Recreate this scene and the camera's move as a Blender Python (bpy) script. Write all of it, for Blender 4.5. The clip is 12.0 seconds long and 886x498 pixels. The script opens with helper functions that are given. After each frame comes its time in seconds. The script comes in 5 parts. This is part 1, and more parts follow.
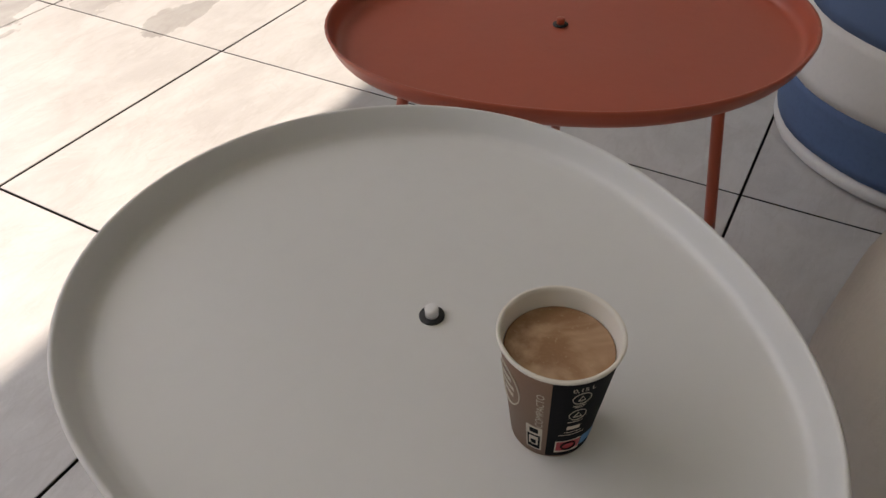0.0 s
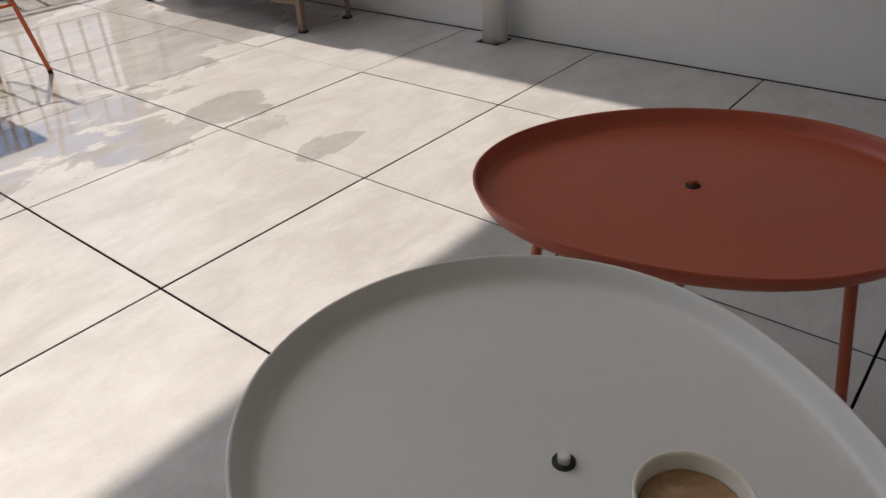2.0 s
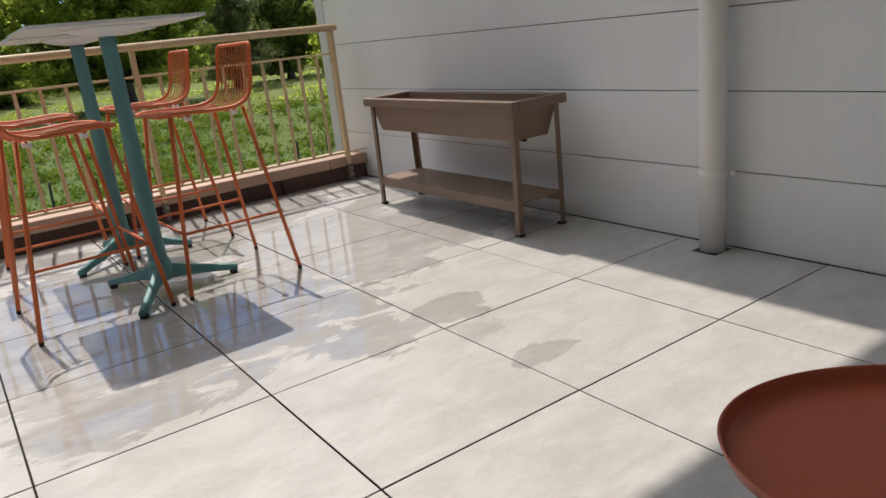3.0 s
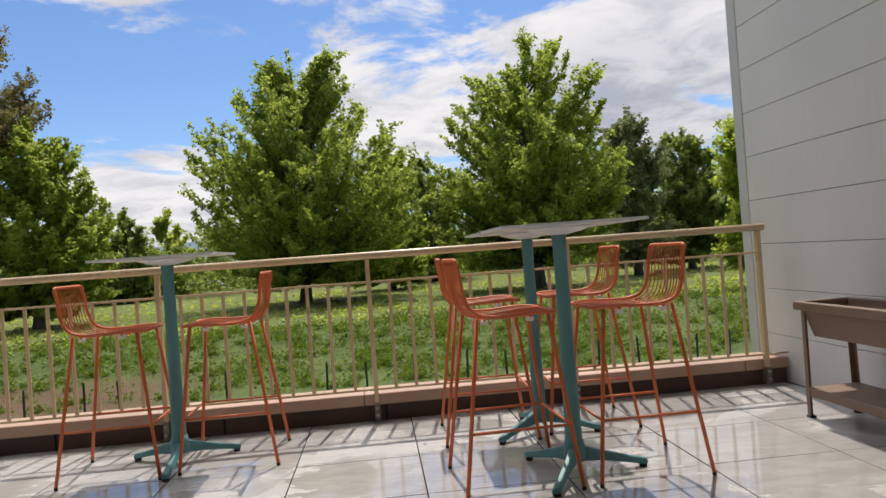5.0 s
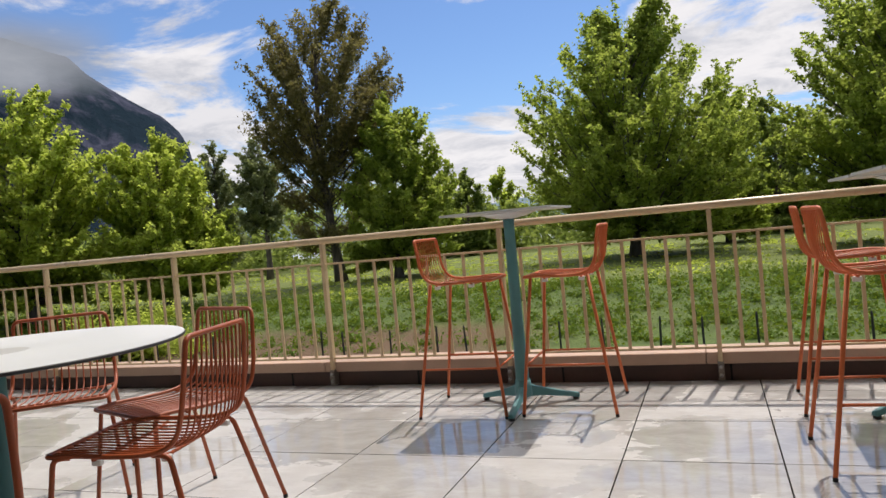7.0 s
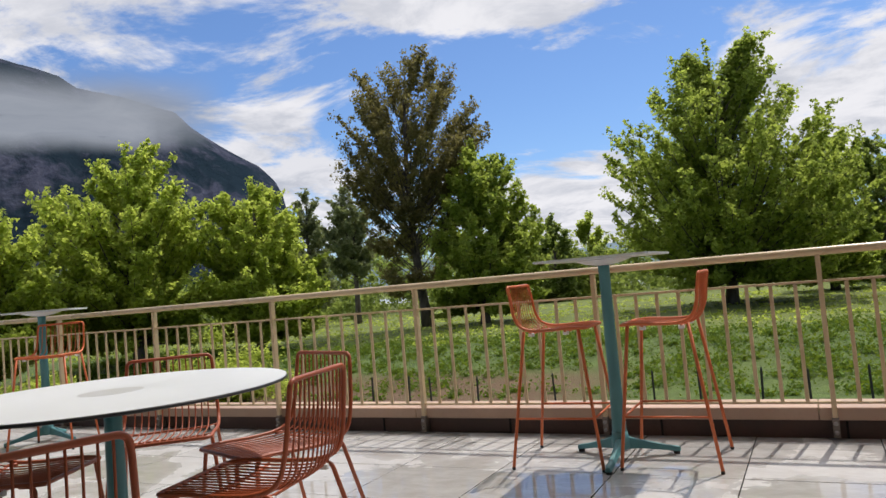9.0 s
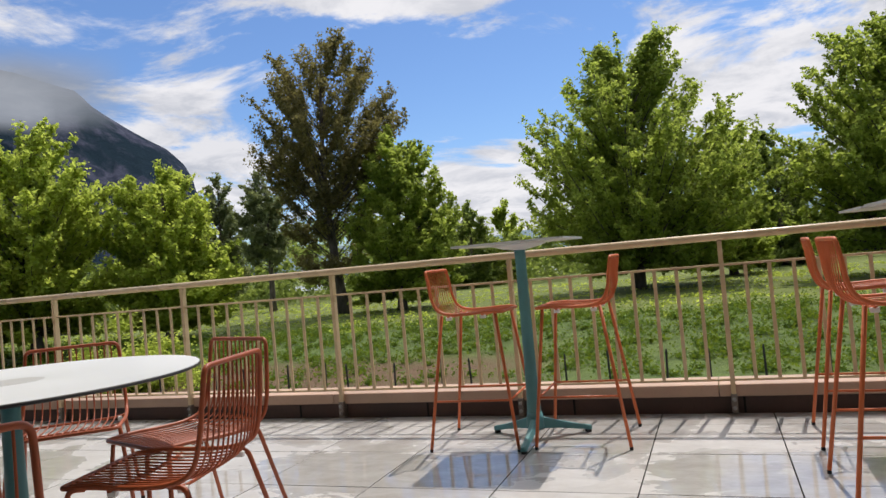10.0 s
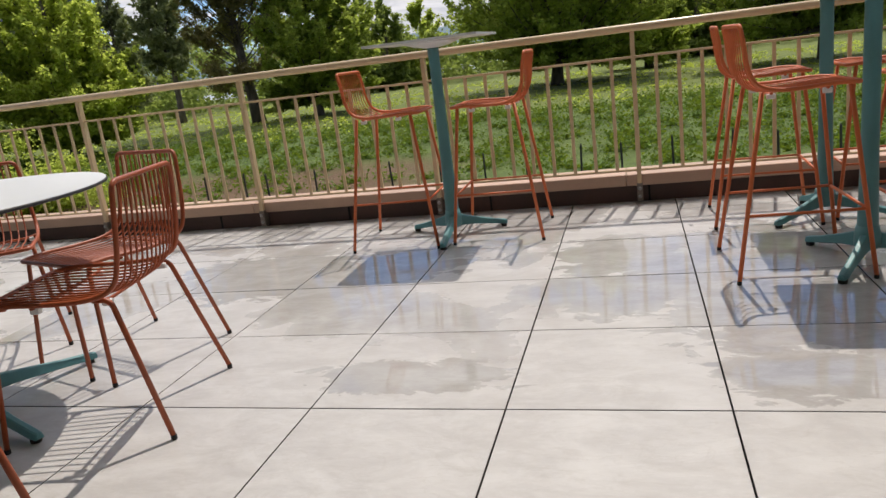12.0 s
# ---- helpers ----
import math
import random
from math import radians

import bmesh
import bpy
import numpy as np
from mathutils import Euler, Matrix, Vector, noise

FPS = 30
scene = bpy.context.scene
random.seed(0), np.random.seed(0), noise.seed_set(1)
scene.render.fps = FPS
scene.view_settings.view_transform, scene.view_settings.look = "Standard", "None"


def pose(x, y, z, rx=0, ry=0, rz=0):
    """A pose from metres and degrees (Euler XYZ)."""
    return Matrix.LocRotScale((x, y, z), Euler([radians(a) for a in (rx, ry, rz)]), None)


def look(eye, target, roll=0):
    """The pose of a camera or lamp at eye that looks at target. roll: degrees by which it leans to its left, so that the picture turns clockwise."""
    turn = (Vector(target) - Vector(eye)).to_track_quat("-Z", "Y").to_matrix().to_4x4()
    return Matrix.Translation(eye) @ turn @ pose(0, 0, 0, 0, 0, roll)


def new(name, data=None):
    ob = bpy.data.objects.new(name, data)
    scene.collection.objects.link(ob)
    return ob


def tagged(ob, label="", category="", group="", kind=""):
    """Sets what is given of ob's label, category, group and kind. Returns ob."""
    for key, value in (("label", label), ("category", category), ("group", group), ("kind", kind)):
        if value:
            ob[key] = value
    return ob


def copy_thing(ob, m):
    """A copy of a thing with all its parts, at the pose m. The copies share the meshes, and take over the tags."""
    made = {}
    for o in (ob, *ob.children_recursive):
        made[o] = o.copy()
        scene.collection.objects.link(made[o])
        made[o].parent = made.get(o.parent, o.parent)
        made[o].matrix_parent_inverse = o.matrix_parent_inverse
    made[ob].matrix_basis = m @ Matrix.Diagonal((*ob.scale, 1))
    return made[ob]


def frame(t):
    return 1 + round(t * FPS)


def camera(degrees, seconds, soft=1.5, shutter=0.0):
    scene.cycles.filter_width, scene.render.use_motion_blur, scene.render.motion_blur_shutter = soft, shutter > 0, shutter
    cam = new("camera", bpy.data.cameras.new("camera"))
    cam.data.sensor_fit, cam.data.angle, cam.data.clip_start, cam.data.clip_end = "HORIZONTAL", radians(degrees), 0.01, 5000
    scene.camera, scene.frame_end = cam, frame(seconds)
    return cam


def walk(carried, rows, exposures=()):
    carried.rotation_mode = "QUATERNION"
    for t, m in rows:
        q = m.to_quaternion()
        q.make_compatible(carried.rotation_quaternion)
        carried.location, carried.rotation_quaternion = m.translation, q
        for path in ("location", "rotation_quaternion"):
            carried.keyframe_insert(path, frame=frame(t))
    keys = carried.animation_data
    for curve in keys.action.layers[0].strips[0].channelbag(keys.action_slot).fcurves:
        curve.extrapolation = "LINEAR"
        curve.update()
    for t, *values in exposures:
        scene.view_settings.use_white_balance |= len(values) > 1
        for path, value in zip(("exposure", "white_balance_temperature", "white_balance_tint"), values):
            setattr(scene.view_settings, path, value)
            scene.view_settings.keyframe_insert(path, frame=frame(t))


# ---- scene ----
cam = camera(62.8, 12.0)
PATH = [
    (0, (0.088, -1.955, 0.831), (1.366, -1.196, -0.507), -1.9),
    (0.5, (0.077, -1.958, 0.839), (1.355, -1.18, -0.489), -1.8),
    (1, (0.074, -1.959, 0.84), (1.337, -1.146, -0.48), -2.4),
    (1.5, (0.069, -1.959, 0.849), (1.334, -1.046, -0.404), -3.0),
    (2, (0.048, -1.95, 0.885), (1.328, -0.847, -0.185), -3.3),
    (2.5, (0.032, -1.932, 0.929), (1.251, -0.582, 0.098), -5.4),
    (3, (0.007, -1.919, 0.978), (1.075, -0.33, 0.398), -6.3),
    (3.5, (-0.061, -1.888, 0.986), (0.818, -0.129, 0.62), -5.6),
    (3.7, (-0.076, -1.883, 0.998), (0.691, -0.058, 0.717), -5.6),
    (5.3, (-0.157, -1.945, 1.044), (-0.098, 0.054, 1.068), -3.9),
    (5.5, (-0.161, -1.948, 1.046), (-0.193, 0.051, 1.071), -3.8),
    (6, (-0.184, -1.922, 1.032), (-0.455, 0.06, 1.041), -4.4),
    (6.5, (-0.186, -1.904, 1.038), (-0.682, 0.034, 1.006), -4.8),
    (7, (-0.197, -1.893, 1.036), (-0.894, -0.019, 0.993), -5.2),
    (7.5, (-0.239, -1.903, 1.033), (-1.085, -0.092, 0.992), -4.8),
    (7.7, (-0.251, -1.908, 1.035), (-1.143, -0.118, 1.01), -4.5),
    (9.3, (-0.222, -1.912, 1.045), (-1.111, -0.124, 1.159), -5.2),
    (9.5, (-0.203, -1.896, 1.036), (-1.057, -0.091, 1.138), -4.9),
    (10, (-0.244, -1.915, 1.033), (-0.94, -0.04, 1.079), -5.1),
    (10.5, (-0.233, -1.913, 1.053), (-0.681, 0.034, 0.971), -5.0),
    (11, (-0.188, -1.888, 1.018), (-0.385, 0.086, 0.764), -5.3),
    (11.5, (-0.16, -1.89, 1.016), (-0.265, 0.056, 0.565), -6.0),
    (12, (-0.218, -1.921, 1.027), (-0.746, -0.06, 0.52), -7.2),
]
EXPOSURES = [(0.0, 1.37, 7350, 17), (1.5, 1.18, 7250, 17), (2.0, 0.93, 7050, 15), (2.4, 0.84, 6850, 14), (3.0, 0.86, 6850, 12), (3.6, 0.86, 6900, 12), (5.3, 0.74, 6950, 13), (7.7, 0.75, 6950, 13), (9.3, 0.70, 6700, 12), (10.5, 0.74, 6850, 12), (12.0, 0.69, 6850, 13)]
walk(cam, [(t, look(eye, target, roll)) for t, eye, target, roll in PATH], EXPOSURES)

# ---- world, sun, exposure ----
SUN_DIR = Vector((0.095, 0.588, 1.13)).normalized()
sun_el = math.asin(SUN_DIR.z)
sun_az = math.atan2(SUN_DIR.x, SUN_DIR.y)
world = bpy.data.worlds.new("world")
scene.world = world
world.use_nodes = True
wt = world.node_tree
wt.nodes.clear()


def wnode(kind, **props):
    n = wt.nodes.new(kind)
    for key, value in props.items():
        if key == "loc":
            continue
        n.inputs[key].default_value = value
    return n


w_out = wt.nodes.new("ShaderNodeOutputWorld")
w_bg = wt.nodes.new("ShaderNodeBackground")
w_bg.inputs["Strength"].default_value = 0.105
sky = wt.nodes.new("ShaderNodeTexSky")
sky.sky_type = "NISHITA"
sky.sun_disc = False
sky.sun_elevation = sun_el
sky.sun_rotation = sun_az
sky.air_density, sky.dust_density, sky.ozone_density = 1.0, 0.3, 3.0
geo = wt.nodes.new("ShaderNodeTexCoord")
sep = wt.nodes.new("ShaderNodeSeparateXYZ")
wt.links.new(geo.outputs["Generated"], sep.inputs[0])


def wmath(op, a, b=None, clamp=False):
    n = wt.nodes.new("ShaderNodeMath")
    n.operation = op
    n.use_clamp = clamp
    for i, v in enumerate((a, b)):
        if v is None:
            continue
        if isinstance(v, (int, float)):
            n.inputs[i].default_value = v
        else:
            wt.links.new(v, n.inputs[i])
    return n.outputs[0]


# cloud layer: the direction projected on a flat deck
zz = wmath("ADD", wmath("MAXIMUM", sep.outputs["Z"], 0.0), 0.16)
deck = wt.nodes.new("ShaderNodeCombineXYZ")
wt.links.new(wmath("DIVIDE", sep.outputs["X"], zz), deck.inputs[0])
wt.links.new(wmath("DIVIDE", sep.outputs["Y"], zz), deck.inputs[1])


def wnoise(scale, detail, rough, offset, distort=0.0):
    mp = wt.nodes.new("ShaderNodeMapping")
    mp.inputs["Location"].default_value = offset
    wt.links.new(deck.outputs[0], mp.inputs[0])
    n = wt.nodes.new("ShaderNodeTexNoise")
    n.inputs["Scale"].default_value = scale
    n.inputs["Detail"].default_value = detail
    n.inputs["Roughness"].default_value = rough
    n.inputs["Distortion"].default_value = distort
    wt.links.new(mp.outputs[0], n.inputs["Vector"])
    return n.outputs[0]


def wramp(fac, lo, hi):
    n = wt.nodes.new("ShaderNodeMapRange")
    n.interpolation_type = "SMOOTHSTEP"
    n.inputs["From Min"].default_value = lo
    n.inputs["From Max"].default_value = hi
    wt.links.new(fac, n.inputs["Value"])
    return n.outputs[0]


cover = wnoise(1.7, 12.0, 0.62, (3.4, 1.7, 0.0), 0.45)
azim = wmath("ARCTAN2", sep.outputs["X"], sep.outputs["Y"])
elev = wmath("ARCSINE", sep.outputs["Z"])


def cloud_field(az, el, half_az, half_el, amount):
    """A soft oval of the sky, in degrees, where cloud gathers (or, below zero, thins out)."""
    u = wmath("DIVIDE", wmath("SUBTRACT", azim, radians(az)), radians(half_az))
    v = wmath("DIVIDE", wmath("SUBTRACT", elev, radians(el)), radians(half_el))
    d = wmath("ADD", wmath("MULTIPLY", u, u), wmath("MULTIPLY", v, v))
    return wmath("MULTIPLY", wramp(d, 1.0, 0.15), amount)


# heaps low between the trees and behind the mountain, a grey bank to the east, a band aloft; blue between
for field in ((-17, 4.0, 10, 6.5, 0.27), (-38, 9, 6, 7, 0.13), (-46, 16.5, 12, 4.0, 0.07), (18, 12, 22, 9, 0.17), (-14, 22, 26, 3.4, 0.13), (0, 9, 7, 5, 0.12),
              (-22, 13, 15, 5.0, -0.13), (-33, 19, 6, 2.5, -0.05), (27.5, 5.5, 3.5, 3, -0.10), (-26, 7, 5, 4, -0.03)):
    cover = wmath("ADD", cover, cloud_field(*field))
cover = wmath("ADD", cover, wmath("MULTIPLY", wramp(sep.outputs["Z"], 0.34, 0.50), 0.17))
cover = wramp(cover, 0.505, 0.63)
bank = wmath("MAXIMUM", cloud_field(21, 10, 13, 8, 1.0), cloud_field(-38, 11, 6, 4, 0.5))
shade = wramp(wnoise(2.6, 10.0, 0.64, (8.1, 2.2, 0.0), 0.4), 0.38, 0.64)
shade = wmath("ADD", wmath("MULTIPLY", shade, 0.60), wmath("MULTIPLY", bank, 0.40), True)
tone = wt.nodes.new("ShaderNodeMix")
tone.data_type = "RGBA"
tone.inputs["A"].default_value = (4.9, 5.05, 5.4, 1)
tone.inputs["B"].default_value = (2.4, 2.7, 3.3, 1)
wt.links.new(shade, tone.inputs["Factor"])
blue = wt.nodes.new("ShaderNodeMix")
blue.data_type = "RGBA"
blue.blend_type = "MULTIPLY"
blue.inputs["Factor"].default_value = 1.0
blue.inputs["B"].default_value = (0.48, 0.60, 0.76, 1)
wt.links.new(sky.outputs[0], blue.inputs["A"])
both = wt.nodes.new("ShaderNodeMix")
both.data_type = "RGBA"
wt.links.new(cover, both.inputs["Factor"])
wt.links.new(blue.outputs["Result"], both.inputs["A"])
# cloud near the sun is lit through and brighter
near = wt.nodes.new("ShaderNodeVectorMath")
near.operation = "DOT_PRODUCT"
near.inputs[1].default_value = SUN_DIR
wt.links.new(geo.outputs["Generated"], near.inputs[0])
lit = wt.nodes.new("ShaderNodeVectorMath")
lit.operation = "SCALE"
wt.links.new(tone.outputs["Result"], lit.inputs[0])
wt.links.new(wmath("ADD", wmath("MULTIPLY", wramp(near.outputs["Value"], 0.70, 1.0), 1.6), 1.0), lit.inputs["Scale"])
wt.links.new(lit.outputs[0], both.inputs["B"])
wt.links.new(both.outputs["Result"], w_bg.inputs["Color"])
wt.links.new(w_bg.outputs[0], w_out.inputs[0])

sun = new("sun", bpy.data.lights.new("sun", "SUN"))
sun.data.energy = 2.05
sun.data.angle = radians(0.53)
sun.data.color = (1.0, 0.95, 0.88)
sun.matrix_world = look(SUN_DIR * 50, (0, 0, 0))


# ---- materials ----
class Mat:
    """A node material in the making: colour with variation at two scales, roughness and bump."""

    def __init__(self, name):
        self.m = bpy.data.materials.new(name)
        self.m.use_nodes = True
        self.t = self.m.node_tree
        self.b = self.t.nodes["Principled BSDF"]
        self.co = self.t.nodes.new("ShaderNodeTexCoord")

    def link(self, a, b):
        self.t.links.new(a, b)

    def pos(self, world_space=False):
        if world_space:
            return self.t.nodes.new("ShaderNodeNewGeometry").outputs["Position"]
        return self.co.outputs["Object"]

    def noise(self, scale, detail=4.0, rough=0.55, vec=None, stretch=None, distort=0.0):
        n = self.t.nodes.new("ShaderNodeTexNoise")
        n.inputs["Scale"].default_value = scale
        n.inputs["Detail"].default_value = detail
        n.inputs["Roughness"].default_value = rough
        n.inputs["Distortion"].default_value = distort
        vec = vec or self.pos()
        if stretch:
            mp = self.t.nodes.new("ShaderNodeMapping")
            mp.inputs["Scale"].default_value = stretch
            self.link(vec, mp.inputs[0])
            vec = mp.outputs[0]
        self.link(vec, n.inputs["Vector"])
        return n.outputs[0]

    def step(self, fac, lo, hi, a=0.0, b=1.0):
        n = self.t.nodes.new("ShaderNodeMapRange")
        n.interpolation_type = "SMOOTHSTEP"
        for key, v in (("From Min", lo), ("From Max", hi), ("To Min", a), ("To Max", b)):
            n.inputs[key].default_value = v
        self.link(fac, n.inputs["Value"])
        return n.outputs[0]

    def math(self, op, a, b=0.0, clamp=False):
        n = self.t.nodes.new("ShaderNodeMath")
        n.operation, n.use_clamp = op, clamp
        for i, v in enumerate((a, b)):
            if isinstance(v, (int, float)):
                n.inputs[i].default_value = v
            else:
                self.link(v, n.inputs[i])
        return n.outputs[0]

    def mix(self, fac, a, b):
        n = self.t.nodes.new("ShaderNodeMix")
        n.data_type = "RGBA"
        for key, v in (("Factor", fac), ("A", a), ("B", b)):
            if isinstance(v, tuple):
                n.inputs[key].default_value = (*v[:3], 1)
            elif isinstance(v, (int, float)):
                n.inputs[key].default_value = v
            else:
                self.link(v, n.inputs[key])
        return n.outputs["Result"]

    def color(self, v):
        if isinstance(v, tuple):
            self.b.inputs["Base Color"].default_value = (*v[:3], 1)
        else:
            self.link(v, self.b.inputs["Base Color"])

    def rough(self, v):
        if isinstance(v, (int, float)):
            self.b.inputs["Roughness"].default_value = v
        else:
            self.link(v, self.b.inputs["Roughness"])

    def bump(self, height, strength=0.2, distance=0.01):
        n = self.t.nodes.new("ShaderNodeBump")
        n.inputs["Strength"].default_value = strength
        n.inputs["Distance"].default_value = distance
        self.link(height, n.inputs["Height"])
        self.link(n.outputs[0], self.b.inputs["Normal"])


def painted(name, col, rough=0.45, vary=0.12, metal=0.0, scale=9.0, bump=0.04):
    """Paint or plain stuff: colour that wavers at two scales, uneven gloss, fine relief."""
    k = Mat(name)
    n1, n2 = k.noise(scale * 0.25, 3), k.noise(scale * 8, 3)
    dark, light = tuple(c * (1 - vary) for c in col), tuple(min(1.0, c * (1 + vary)) for c in col)
    base = k.mix(k.step(n1, 0.3, 0.7), dark, light)
    k.color(k.mix(k.step(n2, 0.45, 0.75, 0.0, 0.3), base, tuple(c * (1 - 1.5 * vary) for c in col)))
    k.rough(k.step(n1, 0.3, 0.7, rough * 0.85, min(1, rough * 1.15)))
    k.b.inputs["Metallic"].default_value = metal
    k.bump(n2, bump, 0.004)
    return k.m


def floor_material():
    k = Mat("porcelain_tile")
    info = k.t.nodes.new("ShaderNodeObjectInfo")
    p = k.pos(True)
    seed = k.t.nodes.new("ShaderNodeVectorMath")
    seed.operation = "MULTIPLY_ADD"
    comb = k.t.nodes.new("ShaderNodeCombineXYZ")
    k.link(k.math("MULTIPLY", info.outputs["Random"], 37.0), comb.inputs[0])
    k.link(k.math("MULTIPLY", info.outputs["Random"], 11.0), comb.inputs[1])
    seed.inputs[1].default_value = (1, 1, 1)
    k.link(p, seed.inputs[0])
    k.link(comb.outputs[0], seed.inputs[2])
    own = seed.outputs[0]
    clouds = k.noise(4.5, 8, 0.68, own, (1.0, 1.8, 1.0), 0.5)
    streak = k.noise(14.0, 9, 0.74, own, (0.6, 2.0, 1.0), 0.7)
    grain = k.noise(160.0, 2, 0.6, p)
    base = k.mix(k.step(clouds, 0.3, 0.7), (0.44, 0.425, 0.41), (0.55, 0.54, 0.525))
    base = k.mix(k.step(streak, 0.5, 0.8, 0.0, 0.36), base, (0.37, 0.34, 0.305))
    fleck = k.noise(38.0, 8, 0.78, own, (0.35, 1.6, 1.0), 1.2)
    base = k.mix(k.step(fleck, 0.56, 0.68, 0.0, 0.30), base, (0.34, 0.315, 0.285))
    base = k.mix(k.step(fleck, 0.44, 0.34, 0.0, 0.35), base, (0.60, 0.59, 0.575))
    vein = k.math("ABSOLUTE", k.math("SUBTRACT", k.noise(3.2, 6, 0.6, own, (1.0, 2.2, 1.0), 0.8), 0.5))
    base = k.mix(k.step(vein, 0.020, 0.0, 0.0, 0.18), base, (0.36, 0.335, 0.305))
    # rain water left on the tiles nearer the rail, tile by tile
    sepp = k.t.nodes.new("ShaderNodeSeparateXYZ")
    k.link(p, sepp.inputs[0])
    wetn = k.noise(1.15, 5, 0.5, p, (1.0, 1.0, 1.0), 0.4)
    drift = k.step(sepp.outputs["Y"], -0.2, 1.2, -0.22, 0.085)
    wet = k.math("ADD", k.math("ADD", wetn, drift), k.math("MULTIPLY", k.math("SUBTRACT", info.outputs["Random"], 0.5), 0.12))
    wet = k.step(wet, 0.51, 0.62)
    edge_n = k.noise(6.5, 7, 0.62, p, (0.7, 1.2, 1.0), 0.5)
    for cx, cy, rx, ry in ((1.37, 0.14, 0.17, 0.13), (1.08, 0.12, 0.22, 0.15), (1.36, -0.39, 0.13, 0.06), (1.52, 0.86, 0.26, 0.30), (1.40, 1.35, 0.34, 0.34),
                           (0.62, 0.85, 0.80, 0.72), (-0.30, 1.52, 0.34, 0.36), (-1.45, 1.55, 0.36, 0.32), (-0.32, 0.92, 0.26, 0.22), (-2.2, 1.5, 0.55, 0.42), (0.35, 1.6, 0.4, 0.5), (-1.0, 0.22, 0.36, 0.14), (0.25, 0.25, 0.30, 0.20)):
        dx = k.math("DIVIDE", k.math("SUBTRACT", sepp.outputs["X"], cx), rx)
        dy = k.math("DIVIDE", k.math("SUBTRACT", sepp.outputs["Y"], cy), ry)
        d = k.math("ADD", k.math("MULTIPLY", dx, dx), k.math("MULTIPLY", dy, dy))
        d = k.math("ADD", d, k.math("MULTIPLY", k.math("SUBTRACT", edge_n, 0.5), 4.2))
        wet = k.math("MAXIMUM", wet, k.step(d, 1.10, 0.75))
    hsv = k.t.nodes.new("ShaderNodeHueSaturation")
    hsv.inputs["Saturation"].default_value = 1.12
    hsv.inputs["Value"].default_value = 0.80
    k.link(base, hsv.inputs["Color"])
    k.color(k.mix(wet, base, hsv.outputs[0]))
    dry = k.step(streak, 0.3, 0.8, 0.30, 0.42)
    rmix = k.t.nodes.new("ShaderNodeMix")
    k.link(wet, rmix.inputs["Factor"])
    k.link(dry, rmix.inputs["A"])
    rmix.inputs["B"].default_value = 0.045
    k.rough(rmix.outputs["Result"])
    k.b.inputs["IOR"].default_value = 1.48
    dryb = k.math("MULTIPLY", k.math("ADD", grain, streak), k.math("SUBTRACT", 1.0, wet))
    k.bump(dryb, 0.10, 0.003)
    return k.m


def wall_material():
    k = Mat("wall_panel_paint")
    n1 = k.noise(0.8, 4)
    n2 = k.noise(40, 3, 0.6, None, (1.0, 1.0, 0.05))
    rib = k.noise(260, 1, 0.5, None, (1.0, 0.02, 1.0))
    base = k.mix(k.step(n1, 0.3, 0.7), (0.71, 0.715, 0.715), (0.78, 0.78, 0.775))
    k.color(k.mix(k.step(n2, 0.55, 0.8, 0.0, 0.3), base, (0.63, 0.63, 0.63)))
    k.rough(k.step(n1, 0.3, 0.7, 0.42, 0.55))
    k.bump(rib, 0.06, 0.002)
    return k.m


def leaf_material(name, dark, light, glow, through_share=0.45):
    """Leaves: each one its own green, light shining through."""
    k = Mat(name)
    g = k.t.nodes.new("ShaderNodeNewGeometry")
    col = k.mix(g.outputs["Random Per Island"], dark, light)
    k.color(col)
    k.rough(0.6)
    k.b.inputs["Specular IOR Level"].default_value = 0.16
    tr = k.t.nodes.new("ShaderNodeBsdfTranslucent")
    k.link(k.mix(g.outputs["Random Per Island"], tuple(c * 0.7 for c in glow), glow), tr.inputs[0])
    mx = k.t.nodes.new("ShaderNodeMixShader")
    mx.inputs[0].default_value = through_share
    out = k.t.nodes["Material Output"]
    k.link(k.b.outputs[0], mx.inputs[1])
    k.link(tr.outputs[0], mx.inputs[2])
    k.link(mx.outputs[0], out.inputs[0])
    return k.m


def bark_material():
    k = Mat("bark")
    n = k.noise(6, 5, 0.6, None, (1, 1, 0.25))
    k.color(k.mix(k.step(n, 0.3, 0.7), (0.05, 0.04, 0.032), (0.13, 0.11, 0.09)))
    k.rough(0.9)
    k.bump(n, 0.6, 0.05)
    return k.m


